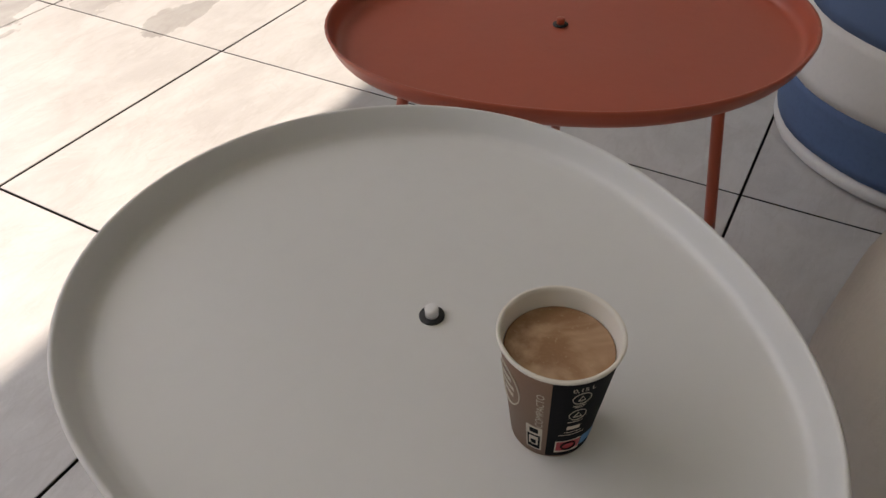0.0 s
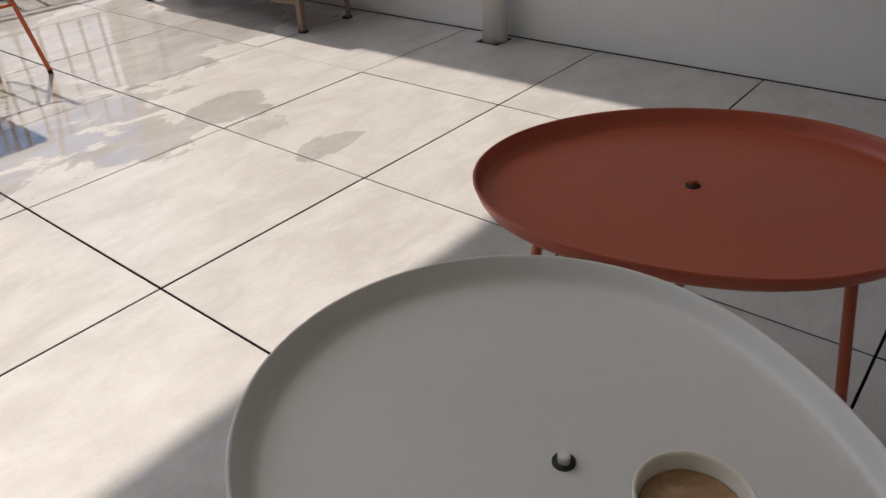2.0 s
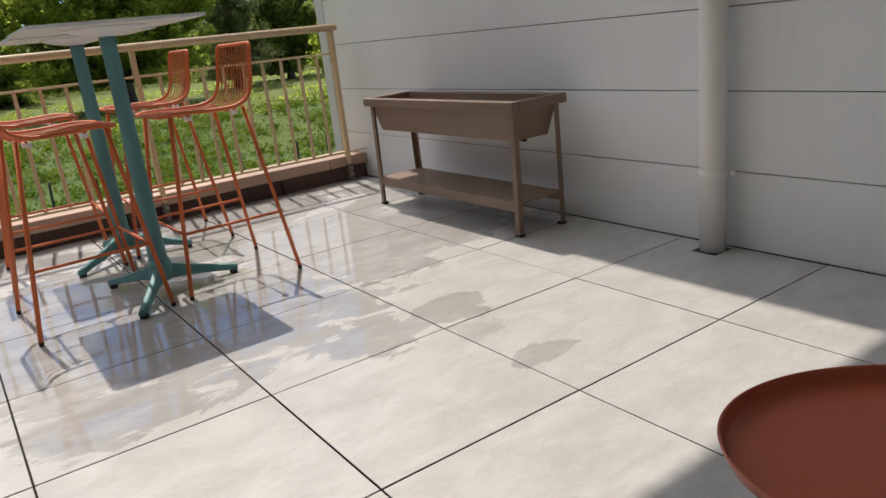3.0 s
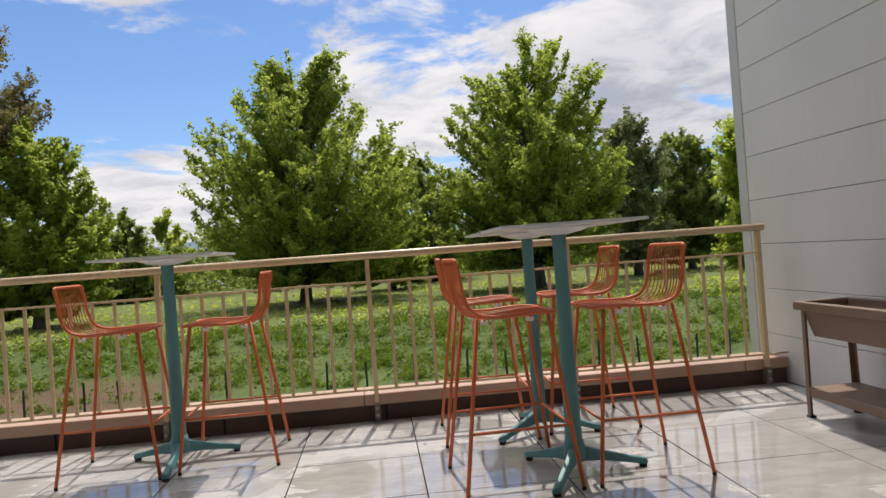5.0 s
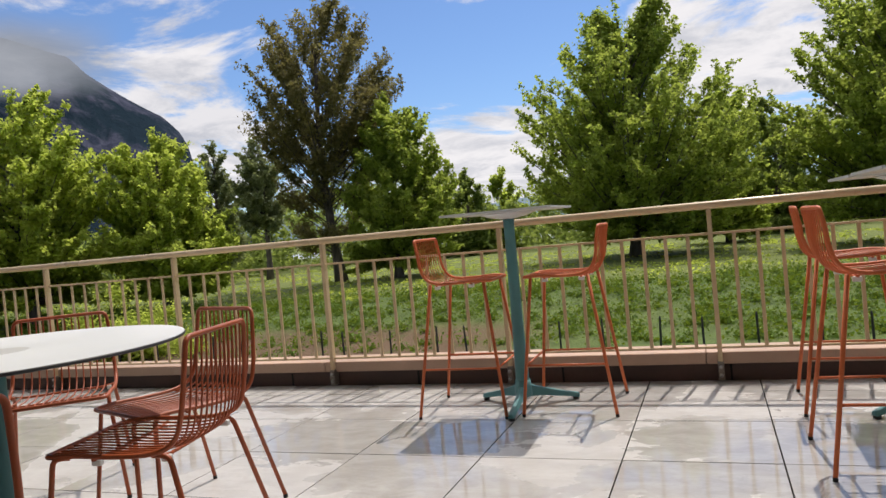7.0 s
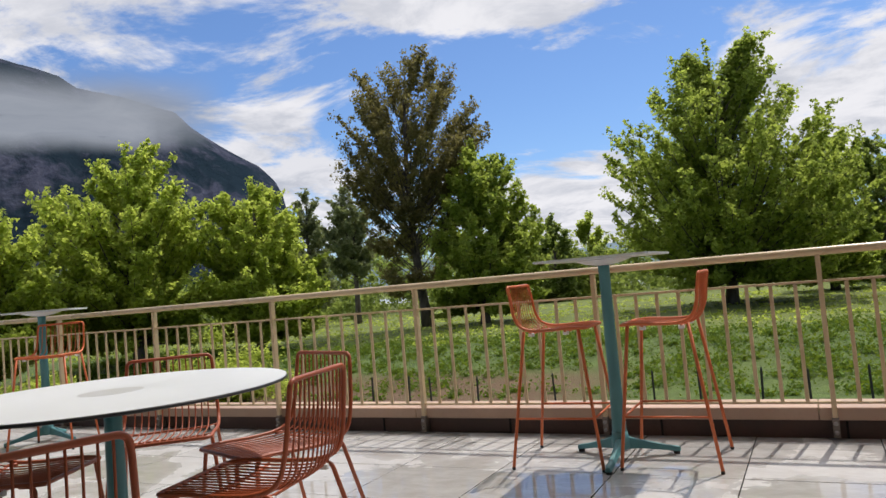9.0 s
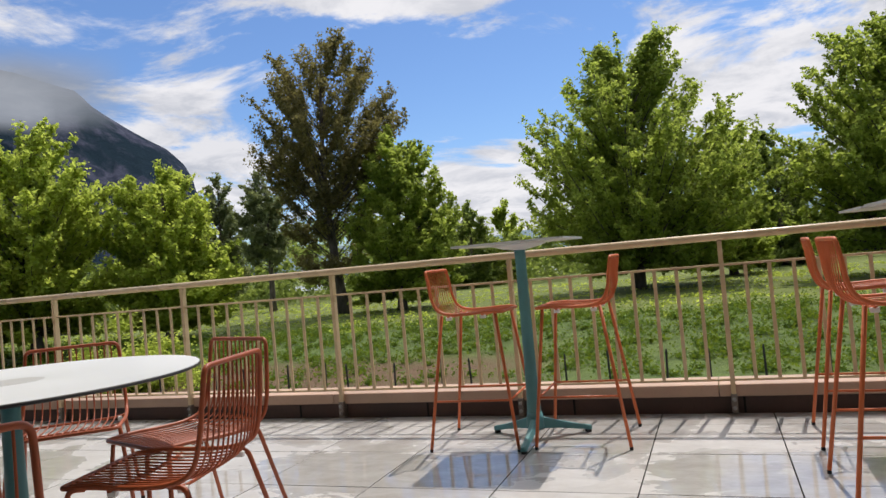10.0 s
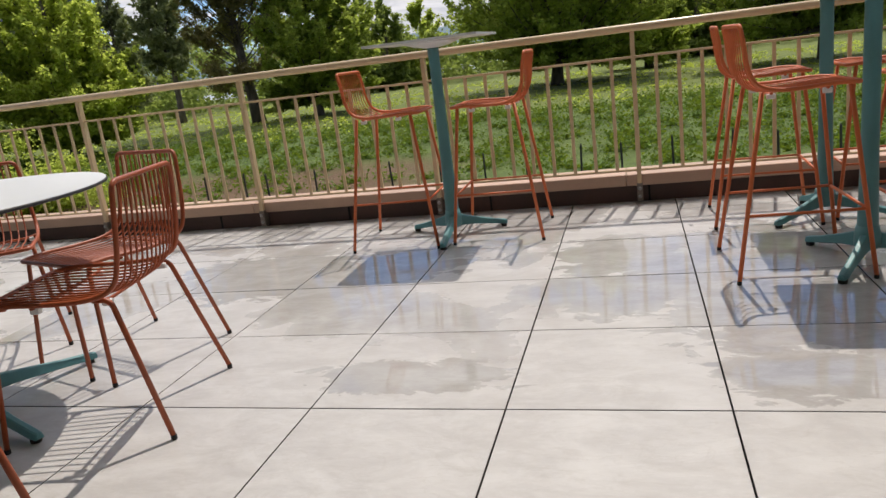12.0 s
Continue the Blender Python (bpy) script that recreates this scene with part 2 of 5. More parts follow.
def ground_material():
    k = Mat("meadow")
    p = k.pos(True)
    s = k.t.nodes.new("ShaderNodeSeparateXYZ")
    k.link(p, s.inputs[0])
    n1, n2, n3 = k.noise(0.25, 5, 0.6, p), k.noise(3.0, 5, 0.65, p), k.noise(22.0, 3, 0.6, p)
    grass = k.mix(k.step(n2, 0.3, 0.7), (0.05, 0.085, 0.016), (0.10, 0.155, 0.03))
    grass = k.mix(k.step(n1, 0.4, 0.7, 0, 0.6), grass, (0.115, 0.150, 0.030))
    soil = k.mix(k.step(n3, 0.3, 0.7), (0.085, 0.050, 0.027), (0.165, 0.100, 0.054))
    strip = k.math("MULTIPLY", k.step(s.outputs["Y"], 9.0, 10.5), k.step(s.outputs["Y"], 16.4, 14.6))
    strip = k.math("MULTIPLY", strip, k.step(s.outputs["X"], -3.0, -6.0))
    lawn = k.mix(k.step(n2, 0.3, 0.7), (0.095, 0.130, 0.024), (0.155, 0.19, 0.038))
    grass = k.mix(k.step(s.outputs["Y"], 19.5, 22.5), grass, lawn)
    bare = k.math("MULTIPLY", strip, k.step(n2, 0.30, 0.48))
    k.color(k.mix(bare, grass, soil))
    k.rough(0.95)
    k.bump(n3, 0.8, 0.06)
    return k.m


M_TILE = floor_material()
M_JOINT = painted("dark_joint", (0.014, 0.013, 0.012), 0.9)
M_WALL = wall_material()
M_FACADE = painted("pale_facade_render", (0.50, 0.475, 0.445), 0.6, 0.1, scale=3)
M_WALLTRIM = painted("pale_corner_trim", (0.62, 0.63, 0.64), 0.45, 0.06)
M_SEAM = painted("seam_filler", (0.22, 0.22, 0.23), 0.8)
M_CANOPY = painted("canopy_plaster", (0.80, 0.79, 0.77), 0.8, 0.08, scale=4)
M_RAIL = painted("champagne_rail_paint", (0.62, 0.465, 0.285), 0.30, 0.08, scale=6)
M_LEDGE = painted("beige_ledge_metal", (0.45, 0.30, 0.22), 0.5, 0.12, scale=5)
M_KERB = painted("dark_bitumen_kerb", (0.095, 0.056, 0.046), 0.75, 0.3, scale=6)
M_BRACKET = painted("bracket_paint", (0.20, 0.165, 0.14), 0.45, 0.15, 0.3)
M_STEEL = painted("bolt_steel", (0.35, 0.34, 0.33), 0.4, 0.1, 0.8)
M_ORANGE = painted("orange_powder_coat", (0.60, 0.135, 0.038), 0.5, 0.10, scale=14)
# rust red, taken darker for the chair sides turned from the sun
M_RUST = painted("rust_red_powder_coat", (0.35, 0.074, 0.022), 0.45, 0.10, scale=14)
M_TEAL = painted("teal_powder_coat", (0.085, 0.25, 0.265), 0.45, 0.12, scale=12, bump=0.08)
M_WHITE = painted("white_laminate", (0.66, 0.68, 0.69), 0.40, 0.015)
M_INLAY = painted("pale_grey_inlay", (0.52, 0.52, 0.51), 0.35, 0.05)
M_BLACKEDGE = painted("black_core_edge", (0.02, 0.02, 0.022), 0.5)
M_GLIDE = painted("white_plastic", (0.75, 0.74, 0.72), 0.5, 0.05)
M_RUBBER = painted("black_rubber", (0.02, 0.02, 0.02), 0.7)
M_TAUPE = painted("taupe_powder_coat", (0.215, 0.145, 0.105), 0.5, 0.1, scale=7)
M_PIPE = painted("pale_grey_pipe", (0.80, 0.77, 0.73), 0.35, 0.04, scale=5)
M_GREYTOP = painted("pale_grey_powder_coat", (0.68, 0.67, 0.64), 0.36, 0.035, scale=5, bump=0.05)
M_REDTOP = painted("brick_red_powder_coat", (0.42, 0.086, 0.043), 0.38, 0.06, scale=6, bump=0.06)
M_BARK = bark_material()
M_GROUND = ground_material()


# ---- mesh helpers ----
def mesh_ob(name, verts, faces, material, parent=None, label="", smooth=False):
    me = bpy.data.meshes.new(name)
    me.from_pydata([tuple(v) for v in verts], [], faces)
    me.materials.append(material)
    if smooth:
        me.polygons.foreach_set("use_smooth", [True] * len(me.polygons))
    ob = new(name, me)
    if parent is not None:
        ob.parent = parent
    if label:
        ob["label"] = label
    return ob


def part(name, bm, material, parent=None, label="", smooth=False):
    me = bpy.data.meshes.new(name)
    bmesh.ops.recalc_face_normals(bm, faces=bm.faces[:])
    if smooth:
        for f in bm.faces:
            f.smooth = True
    bm.to_mesh(me)
    bm.free()
    me.materials.append(material)
    ob = new(name, me)
    if parent is not None:
        ob.parent = parent
    if label:
        ob["label"] = label
    return ob


def share(ob, m, parent=None):
    """Another object on the same mesh."""
    o = new(ob.name.split(".")[0], ob.data)
    o.matrix_basis = m
    o.parent = parent
    if "label" in ob:
        o["label"] = ob["label"]
    return o


def box_bm(x0, y0, z0, x1, y1, z1, bevel=0.0, segs=2):
    bm = bmesh.new()
    bmesh.ops.create_cube(bm, size=1.0)
    for v in bm.verts:
        v.co = Vector(((x0 + x1) / 2 + v.co.x * (x1 - x0), (y0 + y1) / 2 + v.co.y * (y1 - y0), (z0 + z1) / 2 + v.co.z * (z1 - z0)))
    if bevel:
        bmesh.ops.bevel(bm, geom=bm.edges[:], offset=bevel, segments=segs, affect="EDGES", profile=0.5)
    return bm


def tube_data(points, radius, sides=8, closed=False):
    """A tube swept along points; radius may be a list."""
    pts = [Vector(p) for p in points]
    n = len(pts)
    rad = radius if isinstance(radius, (list, tuple)) else [radius] * n
    verts, faces, up = [], [], None
    for i, p in enumerate(pts):
        if closed:
            d = pts[(i + 1) % n] - pts[i - 1]
        else:
            d = pts[min(i + 1, n - 1)] - pts[max(i - 1, 0)]
        d.normalize()
        if up is None:
            up = d.orthogonal().normalized()
        else:
            up = (up - d * up.dot(d))
            up = up.normalized() if up.length > 1e-6 else d.orthogonal().normalized()
        side = d.cross(up)
        for k in range(sides):
            a = 2 * math.pi * k / sides
            verts.append(p + (up * math.cos(a) + side * math.sin(a)) * rad[i])
    for i in range(n if closed else n - 1):
        j = (i + 1) % n
        for k in range(sides):
            k2 = (k + 1) % sides
            faces.append((i * sides + k, i * sides + k2, j * sides + k2, j * sides + k))
    if not closed:
        faces.append(tuple(range(sides))[::-1])
        faces.append(tuple((n - 1) * sides + k for k in range(sides)))
    return verts, faces


def tube(name, points, radius, material, parent=None, label="", sides=8, closed=False):
    v, f = tube_data(points, radius, sides, closed)
    return mesh_ob(name, v, f, material, parent, label, True)


def rounded(points, radius, steps=5):
    """A polyline with its inner corners rounded off."""
    pts = [Vector(p) for p in points]
    out = [pts[0]]
    for a, b, c in zip(pts, pts[1:], pts[2:]):
        r = min(radius, (a - b).length * 0.49, (c - b).length * 0.49)
        p, q = b + (a - b).normalized() * r, b + (c - b).normalized() * r
        for i in range(steps + 1):
            s = i / steps
            out.append(p * (1 - s) ** 2 + b * 2 * s * (1 - s) + q * s * s)
    out.append(pts[-1])
    return out


def lathe(name, profile, material, parent=None, label="", sides=32, at=(0, 0, 0), smooth=True, capped=True):
    """A turned body from (radius, z) pairs."""
    verts, faces = [], []
    for r, z in profile:
        for k in range(sides):
            a = 2 * math.pi * k / sides
            verts.append((at[0] + r * math.cos(a), at[1] + r * math.sin(a), at[2] + z))
    for i in range(len(profile) - 1):
        for k in range(sides):
            k2 = (k + 1) % sides
            faces.append((i * sides + k, i * sides + k2, (i + 1) * sides + k2, (i + 1) * sides + k))
    if capped:
        faces.append(tuple(range(sides))[::-1])
        faces.append(tuple((len(profile) - 1) * sides + k for k in range(sides)))
    return mesh_ob(name, verts, faces, material, parent, label, smooth)


def thing(name, x, y, z=0.0, turn=0.0, label="", category="", group=""):
    """The empty that carries a thing's parts."""
    e = new(name)
    e.matrix_basis = pose(x, y, z, 0, 0, turn)
    return tagged(e, label, category, group)


def set_smooth_by_angle(ob, degrees=35):
    me = ob.data
    me.polygons.foreach_set("use_smooth", [True] * len(me.polygons))
    me.set_sharp_from_angle(angle=radians(degrees))


# ---- terrace structure ----
WALL_X, RAIL_Y, BACK_Y, LEFT_X = 2.560, 2.705, -3.75, -13.0
WALL_TOP, FACADE_TOP, SLAB_Y0, SLAB_Y1 = 5.0, 5.05, BACK_Y - 0.25, 1.585

bed = part("floor", box_bm(LEFT_X, BACK_Y, -0.30, WALL_X, 2.76, -0.018), M_JOINT)
tagged(bed, "terrace slab under pale porcelain tiles with dark open joints", "floor", kind="structure")

# side wall of horizontal panels with shadow gaps, its outer end capped by a pale trim
wall = part("wall_east", box_bm(WALL_X + 0.012, BACK_Y, -0.3, WALL_X + 0.30, 3.205, WALL_TOP), M_SEAM)
tagged(wall, "pale grey metal-panelled wall with thin horizontal joints", "wall", kind="structure")
PANEL_H = 0.314
zlev = [-0.012] + [PANEL_H * i for i in range(1, 16)] + [WALL_TOP]
for z0, z1 in zip(zlev, zlev[1:]):
    if z1 - z0 < 0.05:
        continue
    bm = box_bm(WALL_X, BACK_Y + 0.005, z0 + 0.002, WALL_X + 0.014, 3.088, z1 - 0.002, 0.0025, 1)
    part("panel", bm, M_WALL, wall)
trim = part("trim", box_bm(WALL_X - 0.004, 3.094, -0.3, WALL_X + 0.32, 3.215, WALL_TOP, 0.004, 1), M_WALLTRIM, wall, "pale corner trim")
cap = part("coping", box_bm(WALL_X - 0.03, BACK_Y, WALL_TOP, WALL_X + 0.33, 3.235, WALL_TOP + 0.05, 0.005, 1), M_WALLTRIM, wall)

part("base_joint", box_bm(WALL_X - 0.006, BACK_Y + 0.01, -0.0165, WALL_X - 0.0005, 2.75, 0.0035), M_JOINT, wall, "dark joint at the foot of the wall")

back = part("wall_south", box_bm(LEFT_X, BACK_Y - 0.25, -0.3, WALL_X + 0.012, BACK_Y, FACADE_TOP), M_FACADE)
tagged(back, "plain pale building wall behind the terrace", "wall", kind="structure")
left = part("wall_west", box_bm(LEFT_X - 0.25, BACK_Y - 0.25, -0.3, LEFT_X, 2.76, 1.1), M_WALL)
tagged(left, "plain pale grey low end wall of the terrace", "wall", kind="structure")
canopy = part("ceiling", box_bm(LEFT_X - 0.25, SLAB_Y0, WALL_TOP + 0.051, WALL_X + 0.3, SLAB_Y1, WALL_TOP + 0.22), M_CANOPY)
tagged(canopy, "plain plastered slab bridging high over the terrace", "ceiling", kind="structure")

# kerb under the railing: dark upstand, beige ledge board on top
kerb = part("kerb", box_bm(LEFT_X, 2.76, -0.3, WALL_X - 0.003, 2.96, 0.105), M_KERB)
tagged(kerb, "dark waterproofed upstand along the terrace edge", "kerb", kind="structure")
EDGES = [LEFT_X, -10.7, -8.1, -5.5, -2.91, -0.29, 2.25]
for a, b in zip(EDGES, EDGES[1:] + [WALL_X - 0.005]):
    part("ledge", box_bm(a + 0.002, 2.722, 0.106, b - 0.002, 3.00, 0.178, 0.004, 1), M_LEDGE, kerb, "beige metal ledge board")
for x in np.arange(-12.4, 2.5, 1.02):
    part("seam_cover", box_bm(x, 2.754, -0.015, x + 0.012, 2.761, 0.1), M_JOINT, kerb)

# ---- railing ----
railing = thing("railing", 0, RAIL_Y, 0, 0, "champagne-painted metal railing with slim vertical bars above a ledge", "railing")
tagged(railing, kind="structure")
POSTS = [2.395, 1.09, -0.21, -1.51, -2.836, -4.17, -5.52, -6.83, -8.14, -9.45, -10.76, -12.07]
post = part("post", box_bm(-0.0135, -0.012, 0.125, 0.0135, 0.033, 1.04, 0.002, 1), M_RAIL, railing)
post.matrix_basis = pose(POSTS[0], 0, 0)
clampbar = part("foot_bracket", box_bm(-0.0175, -0.020, 0.014, 0.0175, 0.052, 0.1245, 0.003, 1), M_BRACKET, railing, "grey-brown foot bracket")
clampbar.matrix_basis = pose(POSTS[0], 0, 0)
foot = lathe("bolt", [(0.001, 0), (0.012, 0.001), (0.012, 0.009), (0.007, 0.016), (0.001, 0.017)], M_STEEL, railing, "", 10)
foot.matrix_basis = pose(POSTS[0], -0.0195, 0.045, 90, 0, 0)
share(foot, pose(POSTS[0], -0.0195, 0.095, 90, 0, 0), railing)
for x in POSTS[1:]:
    share(post, pose(x, 0, 0), railing)
    share(clampbar, pose(x, 0, 0), railing)
    for z in (0.045, 0.095):
        share(foot, pose(x, -0.0195, z, 90, 0, 0), railing)
handrail = tube("handrail", [(LEFT_X + 0.02, 0, 1.060), (0, 0, 1.060), (2.435, 0, 1.060)], 0.0235, M_RAIL, railing, "round handrail", 14)
part("upper_bar", box_bm(LEFT_X + 0.02, 0.004, 0.884, 2.38, 0.022, 0.898, 0.002, 1), M_RAIL, railing)
part("lower_bar", box_bm(LEFT_X + 0.02, 0.004, 0.200, 2.38, 0.022, 0.214, 0.002, 1), M_RAIL, railing)
bar = part("baluster", box_bm(-0.0105, 0.006, 0.214, 0.0105, 0.018, 0.884, 0.0015, 1), M_RAIL, railing)
first = True
for a, b in zip(POSTS, POSTS[1:]):
    n = 9
    for i in range(1, n + 1):
        x = a + (b - a) * i / (n + 1)
        if first:
            bar.matrix_basis = pose(x, 0, 0)
            first = False
        else:
            share(bar, pose(x, 0, 0), railing)
tube("end_tie", [(2.395, 0.0, 0.21), (2.55, 0.0, 0.21)], 0.006, M_RAIL, railing)

# ---- downpipe ----
pipe = thing("downpipe", 2.478, -0.205, 0, 0, "pale grey round rainwater downpipe fixed to the panelled wall", "downpipe")
lathe("pipe", [(0.052, 0.0), (0.052, 0.62), (0.0525, 1.2), (0.052, 2.4), (0.052, WALL_TOP - 0.2)], M_PIPE, pipe, "", 28)
lathe("clamp_ring", [(0.0525, -0.016), (0.056, -0.013), (0.056, 0.013), (0.0525, 0.016)], M_PIPE, pipe, "", 28, (0, 0, 0.322))
for z in (0.322,):
    tube("clamp_ear", [(0.03, -0.045, z), (0.035, -0.072, z)], 0.010, M_PIPE, pipe, "", 10)
    lathe("clamp_bolt", [(0.001, 0), (0.014, 0.002), (0.014, 0.007), (0.006, 0.012), (0.001, 0.0125)], M_GLIDE, pipe, "", 12).matrix_basis = pose(0.024, -0.074, z, 0, -90, 0)
part("floor_collar", box_bm(-0.058, -0.05, -0.017, 0.05, 0.058, 0.0012), M_RUBBER, pipe, "dark cut-out gap at the floor")


# ---- steel planter trough ----
def planter():
    e = thing("planter_trough", 2.285, 1.22, 0, 0, "empty taupe metal planter trough on legs with a lower shelf", "planter")
    w, l = 0.142, 0.635
    bm = bmesh.new()
    # tapered open trough with wall thickness
    rings = []
    for dx, dy, z in ((w - 0.035, l - 0.05, 0.445), (w - 0.005, l - 0.01, 0.595), (w - 0.005, l - 0.01, 0.60), (w - 0.012, l - 0.018, 0.60), (w - 0.042, l - 0.058, 0.452)):
        rings.append([bm.verts.new((sx * dx, sy * dy, z)) for sx, sy in ((-1, -1), (1, -1), (1, 1), (-1, 1))])
    for r0, r1 in zip(rings, rings[1:]):
        for i in range(4):
            bm.faces.new((r0[i], r0[(i + 1) % 4], r1[(i + 1) % 4], r1[i]))
    bm.faces.new(rings[0][::-1])
    bm.faces.new(rings[-1])
    part("trough", bm, M_TAUPE, e)
    for nm, b in (("rim", (-w - 0.028, -l - 0.03, 0.588, -w + 0.012, l + 0.03, 0.634)), ("rim", (w - 0.012, -l - 0.03, 0.588, w + 0.028, l + 0.03, 0.634)),
                  ("rim", (-w + 0.0125, -l - 0.03, 0.588, w - 0.0125, -l + 0.008, 0.634)), ("rim", (-w + 0.0125, l - 0.008, 0.588, w - 0.0125, l + 0.03, 0.634))):
        part(nm, box_bm(*b, 0.006, 2), M_TAUPE, e)
    for sx in (-1, 1):
        for sy in (-1, 1):
            # angle-section leg, leaning outwards a little
            bm = bmesh.new()
            t, fl = 0.003, 0.03
            prof = [(0, 0), (fl, 0), (fl, t), (t, t), (t, fl), (0, fl)]
            lo = [bm.verts.new((sx * (w + 0.008 - px), sy * (l - 0.005 - py), 0.004)) for px, py in prof]
            hi = [bm.verts.new((sx * (w - 0.0 - px), sy * (l - 0.0 - py), 0.59)) for px, py in prof]
            for i in range(6):
                j = (i + 1) % 6
                bm.faces.new((lo[i], lo[j], hi[j], hi[i]))
            bm.faces.new(lo[::-1])
            bm.faces.new(hi)
            leg = part("leg", bm, M_TAUPE, e)
            c = (sx * (w - 0.006), sy * (l - 0.018))
            part("foot", box_bm(c[0] - 0.018, c[1] - 0.018, 0, c[0] + 0.018, c[1] + 0.018, 0.012, 0.002, 1), M_RUBBER, leg)
    part("shelf", box_bm(-w + 0.008, -l + 0.012, 0.155, w - 0.008, l - 0.012, 0.166), M_TAUPE, e)
    for s in (-1, 1):
        part("shelf_lip", box_bm(s * (w - 0.002) - 0.005, -l + 0.01, 0.118, s * (w - 0.002) + 0.005, l - 0.01, 0.168, 0.003, 1), M_TAUPE, e)
    tube("drain_spout", [(0.04, -0.44, 0.45), (0.04, -0.44, 0.43), (0.04, -0.50, 0.425)], 0.012, M_RUBBER, e)
    return e


planter()


# ---- wire chairs and bar stools ----
def shell_profile(kind):
    """The side line of a seat shell: (forward, height) from the back's top to the seat's front."""
    if kind == "chair":
        pts = [(-0.232, 0.798), (-0.220, 0.69), (-0.204, 0.575), (-0.174, 0.494), (-0.10, 0.461), (0.03, 0.457), (0.16, 0.463), (0.268, 0.458)]
    else:
        pts = [(-0.222, 1.005), (-0.208, 0.93), (-0.196, 0.845), (-0.165, 0.783), (-0.10, 0.755), (0.0, 0.752), (0.12, 0.758), (0.205, 0.753)]
    P = [Vector((f, 0, z)) for f, z in pts]
    out = []
    for i in range(len(P) - 1):
        p0, p1, p2, p3 = P[max(i - 1, 0)], P[i], P[i + 1], P[min(i + 2, len(P) - 1)]
        for s in range(5):
            t = s / 5
            out.append(0.5 * ((2 * p1) + (p2 - p0) * t + (2 * p0 - 5 * p1 + 4 * p2 - p3) * t * t + (3 * p1 - p0 - 3 * p2 + p3) * t ** 3))
    out.append(P[-1])
    return out


